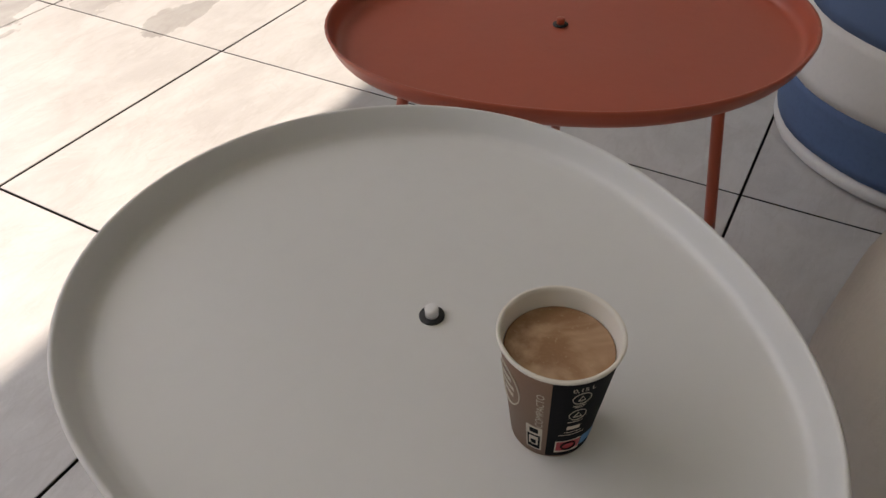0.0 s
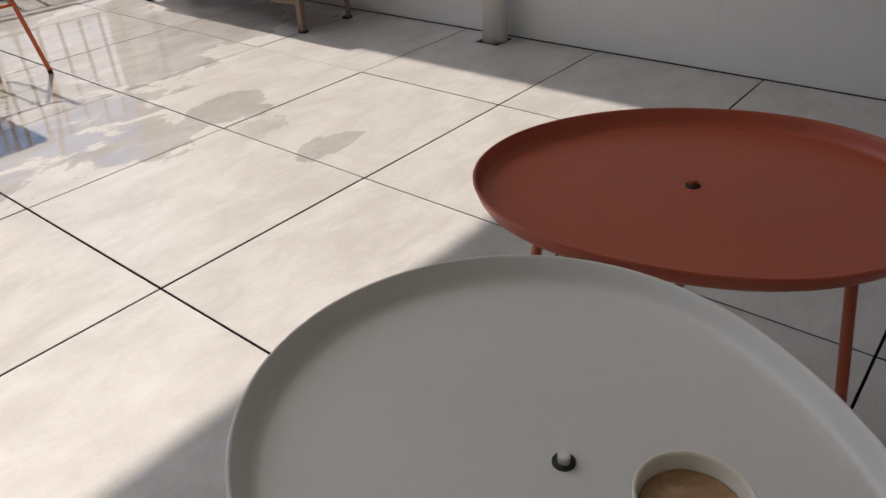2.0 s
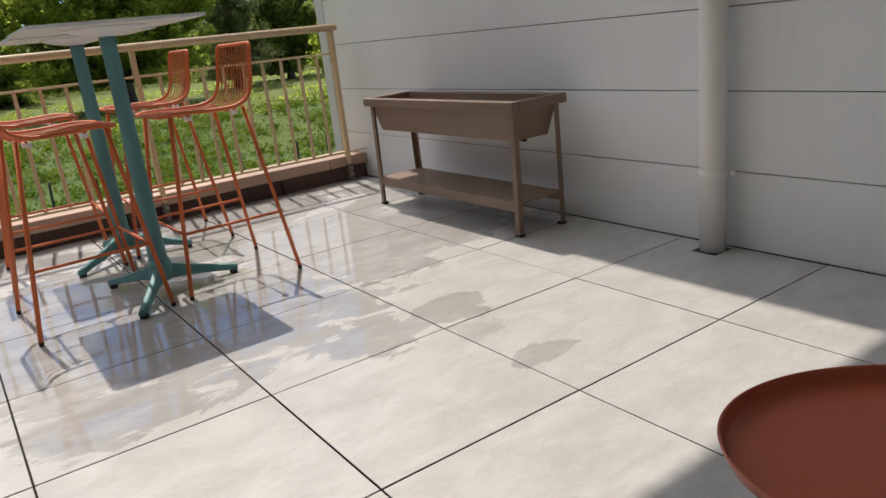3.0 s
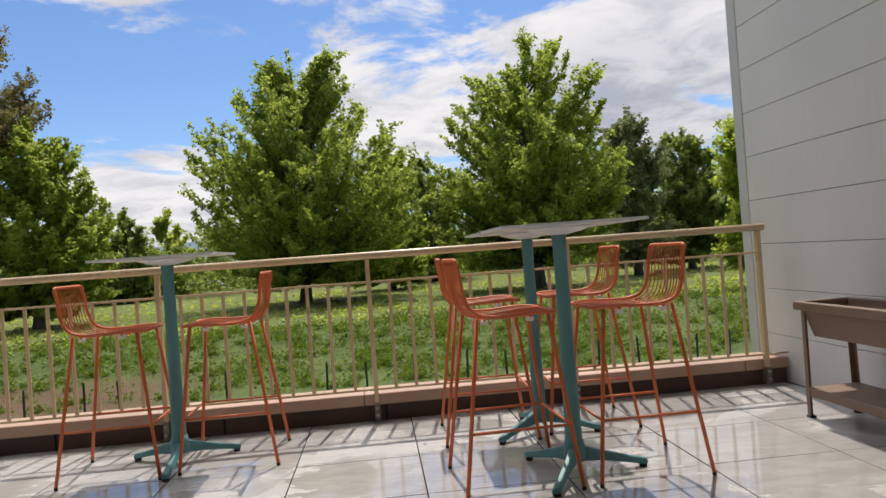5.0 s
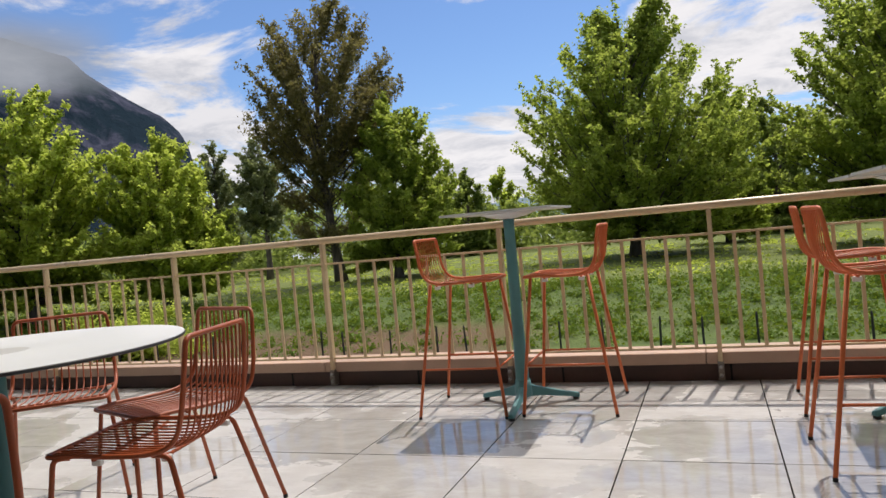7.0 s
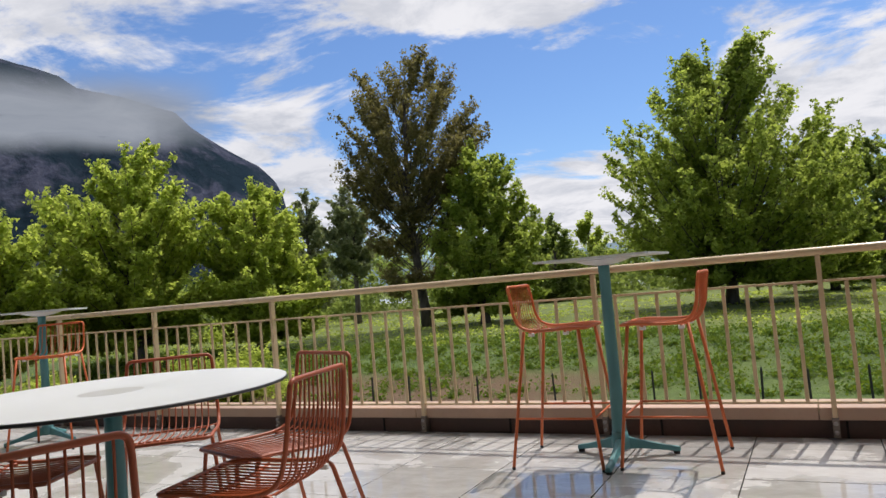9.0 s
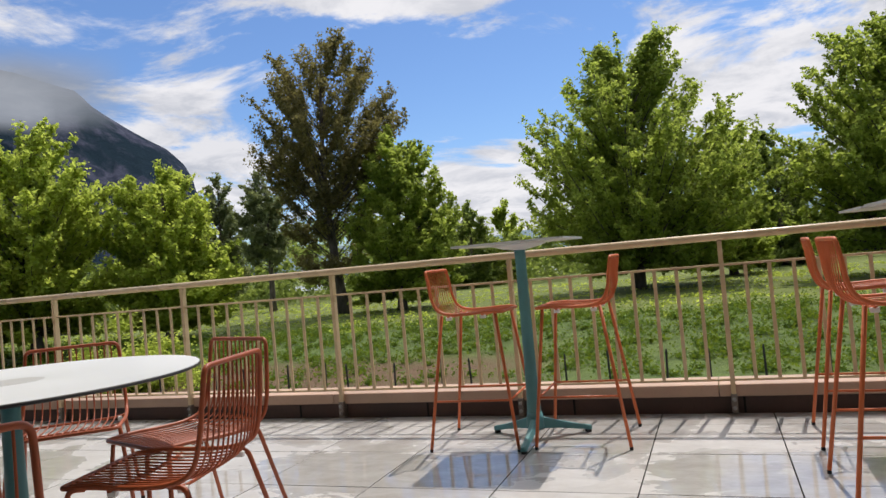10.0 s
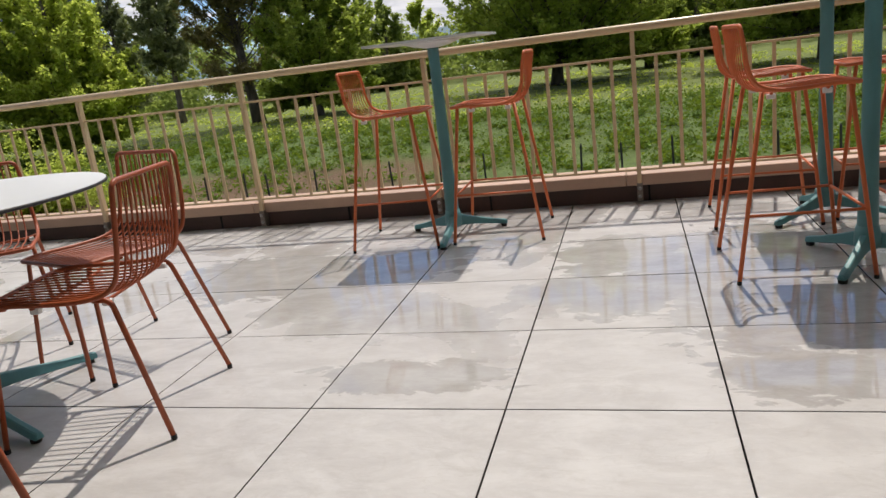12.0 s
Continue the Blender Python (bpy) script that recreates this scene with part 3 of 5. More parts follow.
def wire_seat(kind, label, category, group, material):
    """A wire-shell chair or stool; +x is forward."""
    chair = kind == "chair"
    e = thing("wire_chair" if chair else "bar_stool", 0, 0, 0, 0, label, category, group)
    prof = shell_profile(kind)
    half_t, half_s = (0.202, 0.226) if chair else (0.19, 0.20)
    n = len(prof)
    # rim tube: up one side, over the top, down the other, round the front
    run = 0.055
    loop = []
    k0, k1 = 3, n - 4
    for i in range(k0, k1 + 1):
        s = i / (n - 1)
        loop.append(prof[i] + Vector((0, half_t + (half_s - half_t) * math.sin(math.pi * s * 0.9), 0)))
    right = [Vector((p.x, -p.y, p.z)) for p in loop]
    top_l, top_r = prof[0] + Vector((0, half_t, 0)), prof[0] + Vector((0, -half_t, 0))
    fr_l, fr_r = prof[-1] + Vector((0.0, half_s * 0.92, 0)), prof[-1] + Vector((0.0, -half_s * 0.92, 0))
    path = loop + rounded([loop[-1], fr_l, fr_r, right[-1]], 0.055)[1:-1] + right[::-1] + rounded([right[0], top_r, top_l, loop[0]], 0.05)[1:-1]
    tube("rim", path, 0.0085, material, e, "", 8, True)
    count = 12 if chair else 10
    for r in range(count):
        s = (r + 1) / (count + 1) * 2 - 1
        y = s * (half_t - 0.002)
        pts = []
        for i, p in enumerate(prof[::2] + [prof[-1]]):
            q = p.copy()
            # the shell is dished across: lower and further back in the middle
            dish = 1 - s * s
            fade = math.sin(math.pi * min(1, i / (n / 2)))
            q.z -= 0.018 * dish * fade
            q.x -= 0.016 * dish * fade
            q.y = y * (1 + 0.04 * fade)
            pts.append(q)
        tube("rod", pts, 0.0035 if chair else 0.0030, material, e, "", 6)
    for f, drop in ((0.10 if chair else 0.09, 0.013), (-0.13 if chair else -0.11, 0.012)):
        zc = min(p.z for p in prof if abs(p.x - f) < 0.05) - drop - 0.004
        tube("crossbar", rounded([(f, half_s - 0.01, zc + 0.008), (f, half_s - 0.05, zc), (f, -half_s + 0.05, zc), (f, -half_s + 0.01, zc + 0.008)], 0.03), 0.006, material, e)
        for sy in (-1, 1):
            part("glide", box_bm(f - 0.016, sy * (half_s - 0.032) - 0.010, zc - 0.016, f + 0.016, sy * (half_s - 0.032) + 0.010, zc + 0.004, 0.003, 1), M_GLIDE, e, "white plastic spacer")
    seat_z = 0.459 if chair else 0.752
    base, wide = (0.270, 0.262) if chair else (0.25, 0.257)
    for sx in (1, -1):
        for sy in (1, -1):
            top = Vector((0.225 if sx > 0 else -0.140, sy * (half_s - 0.012), seat_z + (0.0 if sx > 0 else -0.004)))
            if not chair:
                top = Vector((0.165 if sx > 0 else -0.145, sy * (half_s - 0.012), seat_z))
            bot = Vector((sx * base, sy * wide, 0.012))
            if chair:
                inner = Vector((top.x - sx * 0.045, top.y, top.z - 0.002))
                knee = Vector((top.x + sx * 0.01, top.y, top.z - 0.004))
                pts = rounded([inner, knee, bot], 0.04)
            else:
                pts = [top, top.lerp(bot, 0.5), bot]
            leg = tube("leg", pts, 0.0088 if chair else 0.0092, material, e)
            lathe("foot_cap", [(0.0092, 0.0), (0.0098, 0.002), (0.0098, 0.014), (0.009, 0.016)], M_RUBBER, leg, "", 8, (bot.x, bot.y, 0))
    if not chair:
        def leg_at(sx, sy, z):
            top = Vector((0.165 if sx > 0 else -0.145, sy * (half_s - 0.012), seat_z))
            bot = Vector((sx * base, sy * wide, 0.0))
            return bot.lerp(top, z / seat_z)
        zf = 0.275
        for a, b in (((1, 1), (1, -1)), ((1, 1), (-1, 1)), ((1, -1), (-1, -1)), ((-1, 1), (-1, -1))):
            if a[0] == b[0] == -1:
                continue
            tube("footrest", [leg_at(*a, zf), leg_at(*b, zf)], 0.0062, material, e)
    return e


stool0 = wire_seat("stool", "orange wire-frame bar stool with low back", "bar stool", "bar stools at the high tables", M_ORANGE)
STOOLS = [(-1.575, 2.12, 2), (-0.985, 2.18, 180.5), (0.393, 1.32, 2.5), (0.415, 2.185, -2), (0.978, 1.34, 181), (0.995, 2.24, 178), (-5.98, 2.02, 300)]
stool0.matrix_basis = pose(STOOLS[0][0], STOOLS[0][1], 0, 0, 0, STOOLS[0][2])
for x, y, a in STOOLS[1:]:
    copy_thing(stool0, pose(x, y, 0, 0, 0, a))


def facing(fx, fy):
    return math.degrees(math.atan2(fy, fx))


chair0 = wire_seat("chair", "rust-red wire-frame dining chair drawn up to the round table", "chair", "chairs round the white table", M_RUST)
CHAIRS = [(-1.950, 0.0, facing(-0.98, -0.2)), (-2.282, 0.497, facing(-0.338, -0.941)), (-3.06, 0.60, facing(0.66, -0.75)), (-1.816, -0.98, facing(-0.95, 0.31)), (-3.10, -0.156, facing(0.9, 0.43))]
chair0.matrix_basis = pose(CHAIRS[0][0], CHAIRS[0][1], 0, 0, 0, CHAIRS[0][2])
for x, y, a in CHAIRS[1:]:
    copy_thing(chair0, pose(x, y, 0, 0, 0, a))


# ---- tables on three-armed pedestals ----
def pedestal(e, height, reach, turn, arms=3):
    """Column with three cast arms and feet."""
    lathe("column", [(0.042, 0.085), (0.040, 0.16), (0.034, 0.45), (0.031, height - 0.10), (0.033, height - 0.035)], M_TEAL, e, "teal column", 14)
    hub = lathe("hub", [(0.038, 0.055), (0.052, 0.07), (0.050, 0.12), (0.043, 0.155)], M_TEAL, e, "", 14)
    for k in range(arms):
        a = radians(turn + 360 / arms * k)
        bm = bmesh.new()
        rows = []
        for s, zlo, zhi, hw in ((0.03, 0.06, 0.135, 0.026), (0.35, 0.052, 0.098, 0.022), (0.75, 0.028, 0.058, 0.020), (0.93, 0.016, 0.044, 0.021), (1.0, 0.014, 0.038, 0.017)):
            d = s * reach
            rows.append([bm.verts.new((d * math.cos(a) - q * math.sin(a), d * math.sin(a) + q * math.cos(a), z)) for q, z in ((-hw, zlo), (hw, zlo), (hw * 0.55, zhi), (-hw * 0.55, zhi))])
        for r0, r1 in zip(rows, rows[1:]):
            for i in range(4):
                bm.faces.new((r0[i], r0[(i + 1) % 4], r1[(i + 1) % 4], r1[i]))
        bm.faces.new(rows[0][::-1])
        bm.faces.new(rows[-1])
        bmesh.ops.bevel(bm, geom=bm.edges[:], offset=0.004, segments=1, affect="EDGES")
        arm = part("arm", bm, M_TEAL, e)
        lathe("foot", [(0.017, 0), (0.018, 0.003), (0.018, 0.013), (0.012, 0.017)], M_RUBBER, arm, "", 12, (0.94 * reach * math.cos(a), 0.94 * reach * math.sin(a), 0))


def high_table(x, y, turn, group="high tables"):
    e = thing("high_table", x, y, 0, 0, "square white-topped bar table on a teal three-armed pedestal", "bar table", group)
    pedestal(e, 1.119, 0.335, turn)
    lathe("mounting_plate", [(0.035, 1.084), (0.10, 1.096), (0.155, 1.114), (0.158, 1.1205)], M_WHITE, e, "white mounting plate", 20)
    bm = box_bm(-0.312, -0.312, 1.121, 0.312, 0.312, 1.133)
    vert = [ed for ed in bm.edges if abs(ed.verts[0].co.z - ed.verts[1].co.z) > 0.005]
    bmesh.ops.bevel(bm, geom=vert, offset=0.012, segments=3, affect="EDGES")
    part("tabletop", bm, M_WHITE, e)
    return e


high_table(-1.287, 2.155, -89)
high_table(0.682, 1.305, 0)
high_table(0.702, 2.10, 97)
far_table = high_table(-6.30, 2.18, -40)
far_table.rotation_euler[2] = radians(42)


def round_table(x, y, turn):
    e = thing("round_table", x, y, 0, 0, "round white laminate table with a black edge on a teal pedestal", "table")
    pedestal(e, 0.752, 0.508, turn, 4)
    lathe("mounting_plate", [(0.035, 0.717), (0.14, 0.732), (0.20, 0.746), (0.20, 0.749)], M_TEAL, e, "", 20)
    lathe("core", [(0.628, 0.7495), (0.635, 0.752), (0.635, 0.7595), (0.633, 0.7605)], M_BLACKEDGE, e, "black edge", 72)
    lathe("tabletop", [(0.632, 0.7607), (0.632, 0.7625), (0.631, 0.763), (0.620, 0.763), (0.05, 0.763)], M_WHITE, e, "", 72)
    lathe("centre_inlay", [(0.112, 0.7631), (0.112, 0.7634), (0.110, 0.7635), (0.03, 0.7635)], M_INLAY, e, "pale grey round centre inlay", 48)
    return e


round_table(-2.575, -0.08, 71)


# ---- low tray tables ----
def tray_table(name, x, y, coef, top, lean, material, label, legs, knob, bolt=(0, 0)):
    """A pebble-shaped tray with a raised rim on slim legs; coef: the outline's radius as a short Fourier row."""
    e = thing(name, x, y, 0, 0, label, "coffee table", "pebble-shaped coffee tables")

    def radius(a):
        return coef[0] + sum(coef[2 * k - 1] * math.cos(k * a) + coef[2 * k] * math.sin(k * a) for k in (1, 2, 3, 4))

    sides = 96
    # (share of the outline inwards, height) from the middle outwards, over the rim and back underneath
    prof = [(0.30, 0.0), (0.10, 0.0), (0.022, 0.0002), (0.0165, 0.0007), (0.0125, 0.0022), (0.0098, 0.0055), (0.0078, 0.0110), (0.0058, 0.0170), (0.0040, 0.0222), (0.0031, 0.0233), (0.0014, 0.0236), (0.0, 0.0226), (0.0022, 0.0165), (0.0050, 0.0085), (0.0085, 0.0030), (0.0140, -0.0015), (0.025, -0.0030), (0.05, -0.0038), (0.10, -0.004)]
    verts, faces = [], []
    for inset, z in prof:
        for k in range(sides):
            a = 2 * math.pi * k / sides
            r = max(radius(a) - inset, 0.02) if inset < 0.2 else radius(a) * 0.35
            verts.append((r * math.cos(a), r * math.sin(a), top + z))
    for i in range(len(prof) - 1):
        for k in range(sides):
            k2 = (k + 1) % sides
            faces.append((i * sides + k, i * sides + k2, (i + 1) * sides + k2, (i + 1) * sides + k))
    faces.append(tuple(range(sides))[::-1])
    faces.append(tuple((len(prof) - 1) * sides + k for k in range(sides)))
    tray = mesh_ob("tray", verts, faces, material, e, "", True)
    lathe("washer", [(0.0092, 0.0002), (0.0092, 0.0014), (0.004, 0.0016)], M_RUBBER, e, "black rubber washer", 24, (*bolt, top))
    lathe("knob", [(0.0049, 0.0012), (0.0050, 0.0078), (0.0046, 0.0086), (0.002, 0.0088)], knob, e, "capped centre bolt", 18, (*bolt, top))
    lathe("hub", [(0.02, -0.03), (0.028, -0.028), (0.03, -0.0045)], material, e, "", 16, (0, 0, top))
    for a in legs:
        c, s = math.cos(radians(a)), math.sin(radians(a))
        r = radius(radians(a))
        pts = rounded([(0.02 * c, 0.02 * s, top - 0.018), ((r - 0.085) * c, (r - 0.085) * s, top - 0.016), ((r + lean) * c, (r + lean) * s, 0.006)], 0.05)
        leg = tube("leg", pts, 0.0072, material, e, "", 10)
        lathe("foot_cap", [(0.0075, 0.0), (0.008, 0.002), (0.008, 0.012), (0.0073, 0.014)], M_RUBBER, leg, "", 10, ((r + lean) * c, (r + lean) * s, 0))
    return e


GREY = (0.2504, -0.0033, -0.0043, -0.0192, 0.0159, 0.0085, 0.0014, -0.0007, -0.0008)
RED = (0.2470, -0.0105, -0.0150, -0.0141, -0.0261, 0.0020, 0.0008, -0.0028, 0.0006)
tray_table("coffee_table", 0.382, -1.760, GREY, 0.450, -0.03, M_GREYTOP, "pale grey pebble-shaped metal tray table holding a coffee cup", (80, 200, 320), M_GLIDE, (0.004, -0.007))
tray_table("coffee_table", 0.862, -1.667, RED, 0.450, -0.02, M_REDTOP, "brick-red pebble-shaped metal tray table on slim legs", (136, 18, 272), M_REDTOP)


# ---- paper cup of coffee ----
M_KRAFT = painted("brown_printed_paper", (0.235, 0.135, 0.085), 0.55, 0.05, scale=40)
M_BLACKPRINT = painted("black_print", (0.008, 0.008, 0.009), 0.75)
M_BLACKPRINT.node_tree.nodes["Principled BSDF"].inputs["Specular IOR Level"].default_value = 0.12
M_CREAM = painted("cream_print", (0.62, 0.56, 0.46), 0.55, 0.04)
M_CUPWHITE = painted("white_cup_paper", (0.76, 0.71, 0.62), 0.5, 0.03)
M_REDPRINT = painted("red_print", (0.42, 0.03, 0.045), 0.5)
M_BLUEPRINT = painted("blue_print", (0.05, 0.20, 0.42), 0.5)


def coffee_material():
    k = Mat("milky_coffee")
    n, f = k.noise(22, 4, 0.55, None, None, 0.8), k.noise(420, 2)
    c = k.mix(k.step(n, 0.38, 0.62), (0.30, 0.16, 0.078), (0.50, 0.33, 0.20))
    k.color(k.mix(k.step(f, 0.62, 0.72, 0, 0.5), c, (0.46, 0.31, 0.19)))
    k.rough(0.28)
    k.bump(f, 0.15, 0.001)
    return k.m


CUP_H, CUP_R0, CUP_R1 = 0.0845, 0.0240, 0.0338


def cup_point(angle, z, lift=0.0):
    r = CUP_R0 + (CUP_R1 - CUP_R0) * z / CUP_H + lift
    return (r * math.cos(angle), r * math.sin(angle), z)


def coffee_cup(x, y, z):
    e = thing("paper_cup", x, y, z, 0, "small brown and black printed paper cup of milky coffee", "cup")
    t = 0.0008
    lathe("wall", [(CUP_R0 - 0.002, 0.003), (CUP_R0 - 0.001, 0.0), (CUP_R0, 0.0), (CUP_R1 - 0.0003, CUP_H - 0.003)], M_KRAFT, e, "", 64, capped=False)
    lathe("lining", [(CUP_R1 - 0.0002, CUP_H - 0.0028), (CUP_R1 + 0.0012, CUP_H - 0.0022), (CUP_R1 + 0.0016, CUP_H - 0.0008), (CUP_R1 + 0.0008, CUP_H), (CUP_R1 - 0.0008, CUP_H - 0.0005),
                    (CUP_R1 - 0.0013, CUP_H - 0.003), (CUP_R0 + 0.0035, 0.035), (CUP_R0 - 0.001, 0.006)], M_CUPWHITE, e, "white rolled rim and lining", 64, capped=False)
    zc = 0.0712
    rc = CUP_R0 + (CUP_R1 - CUP_R0) * zc / CUP_H - 0.0015
    lathe("coffee", [(rc, zc - 0.004), (rc, zc), (rc - 0.001, zc - 0.0003), (0.004, zc - 0.0004)], coffee_material(), e, "milky coffee with froth", 48)
    view = radians(205)

    def patch(name, a0, a1, z0, z1, mat, lift=0.00015, parent=e, label=""):
        n = max(2, int(abs(a1 - a0) / 3))
        m = 4
        verts, faces = [], []
        for j in range(m + 1):
            for i in range(n + 1):
                verts.append(cup_point(view + radians(a0 + (a1 - a0) * i / n), z0 + (z1 - z0) * j / m, lift))
        for j in range(m):
            for i in range(n):
                a = j * (n + 1) + i
                faces.append((a, a + 1, a + n + 2, a + n + 1))
        return mesh_ob(name, verts, faces, mat, parent, label, True)

    def ring(name, a, zc, ra, rz, mat, width=0.0004, lift=0.0004):
        pts = [cup_point(view + radians(a + ra * math.cos(2 * math.pi * k / 28)), zc + rz * math.sin(2 * math.pi * k / 28), lift) for k in range(28)]
        return tube(name, pts, width, mat, panel, "", 5, True)

    panel = patch("black_panel", -9, 118, 0.0015, CUP_H - 0.0035, M_BLACKPRINT, 0.0002, e, "black side panel")

    def lettering(text, a, z, size, mat, upright=False):
        cu = bpy.data.curves.new("lettering", "FONT")
        cu.body, cu.size, cu.align_x, cu.align_y = text, size, "CENTER", "CENTER"
        tmp = new("lettering_curve", cu)
        dg = bpy.context.evaluated_depsgraph_get()
        me = bpy.data.meshes.new_from_object(tmp.evaluated_get(dg))
        bpy.data.objects.remove(tmp)
        me.materials.clear()
        me.materials.append(mat)
        for v in me.vertices:
            u, w = v.co.x, v.co.y
            if upright:
                u, w = -w, u
            zz = z + w
            r = CUP_R0 + (CUP_R1 - CUP_R0) * zz / CUP_H
            v.co = cup_point(view + radians(a) + u / r, zz, 0.0005)
        ob = new("lettering", me)
        ob.parent = e
        return ob

    lettering("COMPACTO", -19, 0.050, 0.0062, M_CREAM, True)
    lettering("0,15 L", 21, 0.0742, 0.0052, M_CREAM)
    for zc in (0.0655, 0.0485):
        ring("icon_ring", 21, zc, 9.5, 0.0052, M_CREAM, 0.00022)
    for zc, half in ((0.0655, 4), (0.0485, 4.5)):
        pts = [cup_point(view + radians(21 + q * half), zc + h, 0.0004) for q, h in ((-1, -0.0020), (0, 0.0026), (1, -0.0020))]
        tube("icon_mark", pts, 0.00025, M_CREAM, panel, "", 5, True)
    patch("icon_block", 12, 28, 0.0325, 0.0365, M_CREAM, 0.0004, panel)
    for z0, a0, a1 in ((0.0580, 13, 27), (0.0565, 15, 25), (0.0408, 11, 29), (0.0292, 10, 31), (0.0262, 4, 36)):
        patch("small_print_bar", a0, a1, z0, z0 + 0.0007, M_CREAM, 0.0004, panel)
    patch("red_label", 2, 36, 0.006, 0.0195, M_CREAM, 0.0004, panel)
    patch("red_field", 3.5, 35, 0.0085, 0.0188, M_REDPRINT, 0.0006, panel, "red warning field")
    patch("blue_field", 37, 62, 0.0085, 0.0195, M_BLUEPRINT, 0.0005, panel, "blue field")
    ring("label_ring", 19, 0.0137, 9, 0.0042, M_BLACKPRINT, 0.0006, 0.0008)
    patch("icon_card", -36, -15, 0.006, 0.0315, M_CREAM, 0.0003, e, "cream recycling icon card")
    patch("icon_card_dark", -34, -17, 0.0075, 0.0225, M_BLACKPRINT, 0.0005, e)
    patch("icon_card_light", -31.5, -19.5, 0.0115, 0.021, M_CREAM, 0.0007, e)
    patch("icon_cup", -29, -22, 0.013, 0.0175, M_BLACKPRINT, 0.0009, e)
    patch("icon_dark_mark", -31, -20, 0.0245, 0.0295, M_BLACKPRINT, 0.0005, e)
    # plain oval emblem
    pts = [cup_point(view + radians(-66 + 22 * math.cos(2 * math.pi * k / 36)), 0.054 + 0.0165 * math.sin(2 * math.pi * k / 36), 0.0004) for k in range(36)]
    tube("emblem_outline", pts, 0.0005, M_CREAM, e, "", 5, True)
    for z0, a0, a1 in ((0.060, -76, -56), (0.0535, -74, -52), (0.047, -72, -54)):
        patch("emblem_bar", a0, a1, z0, z0 + 0.0036, M_CREAM, 0.0004, e)
    return e


coffee_cup(0.3435, -1.8758, 0.4502)


# ---- striped pouf and beige lounge seat beyond the tables ----
M_BLUECLOTH = painted("blue_canvas", (0.075, 0.125, 0.235), 0.9, 0.15, scale=12, bump=0.3)
M_WHITECLOTH = painted("white_canvas", (0.60, 0.585, 0.56), 0.9, 0.08, scale=12, bump=0.3)
M_BEIGECLOTH = painted("beige_canvas", (0.42, 0.385, 0.335), 0.9, 0.08, scale=10, bump=0.3)


def striped_pouf(x, y):
    e = thing("striped_pouf", x, y, 0, 0, "round blue and white striped canvas pouf", "pouf")
    bands = ((0.0, 0.040, M_WHITECLOTH, "white hem"), (0.040, 0.150, M_BLUECLOTH, "blue stripe"), (0.150, 0.275, M_WHITECLOTH, "white stripe"), (0.275, 0.40, M_BLUECLOTH, "blue stripe"))

    def r_at(z):
        return 0.295 + 0.022 * math.sin(math.pi * min(1, (z + 0.03) / 0.46))

    for z0, z1, mat, lab in bands:
        prof = [(r_at(z0 + (z1 - z0) * i / 6), z0 + (z1 - z0) * i / 6) for i in range(7)]
        if z0 == 0:
            prof = [(0.27, 0.0), (0.295, 0.004), (0.306, 0.014), (0.306, 0.028), (0.297, 0.0395)]
        verts_ob = lathe("stripe" if z0 else "hem", prof, mat, e, lab, 48)
        for v in verts_ob.data.vertices:
            v.co += Vector((v.co.x, v.co.y, 0)).normalized() * 0.006 * noise.noise(v.co * 9)
    lathe("cushion_top", [(r_at(0.40) - 0.001, 0.4005), (0.295, 0.425), (0.26, 0.445), (0.15, 0.457), (0.01, 0.46)], M_WHITECLOTH, e, "white top", 48)
    return e


striped_pouf(1.625, -2.19)


def soft_pouf(x, y, r, h, seed):
    """A sagging round fabric seat with a flat base."""
    e = thing("fabric_pouf", x, y, 0, 0, "soft beige woven fabric pouf beside the tray tables", "pouf", "beige poufs")
    prof = [(0.74, 0.0), (0.86, 0.02), (0.96, 0.14), (1.0, 0.36), (0.985, 0.60), (0.93, 0.80), (0.80, 0.93), (0.55, 0.985), (0.25, 0.995), (0.02, 1.0)]
    body = lathe("body", [(r * a, h * b) for a, b in prof], M_BEIGECLOTH, e, "", 56)
    for v in body.data.vertices:
        flat = Vector((v.co.x, v.co.y, 0))
        if flat.length > 0.03 and v.co.z > 0.01:
            v.co += flat.normalized() * 0.014 * noise.noise(v.co * 6 + Vector((seed, 0, 0)))
    tube("base_seam", [(r * 0.90 * math.cos(2 * math.pi * k / 48), r * 0.90 * math.sin(2 * math.pi * k / 48), h * 0.045) for k in range(48)], 0.005, M_BEIGECLOTH, e, "", 6, True)
    return e


soft_pouf(0.775, -2.355, 0.31, 0.42, 2.0)
soft_pouf(0.40, -2.47, 0.33, 0.40, 7.0).matrix_basis = pose(0.40, -2.47, 0, 0, 0, 40)


# ---- grounds ----
def ground_z(x, y):
    bank = min(max((y - 13.0) / 7.0, 0.0), 1.0)
    bank = bank * bank * (3 - 2 * bank)
    z = -1.52 + 0.62 * bank
    if y > 3.5:
        z += 0.10 * noise.noise(Vector((x * 0.15, y * 0.15, 0.3))) + 0.05 * noise.noise(Vector((x * 0.6, y * 0.6, 1.3)))
    return z


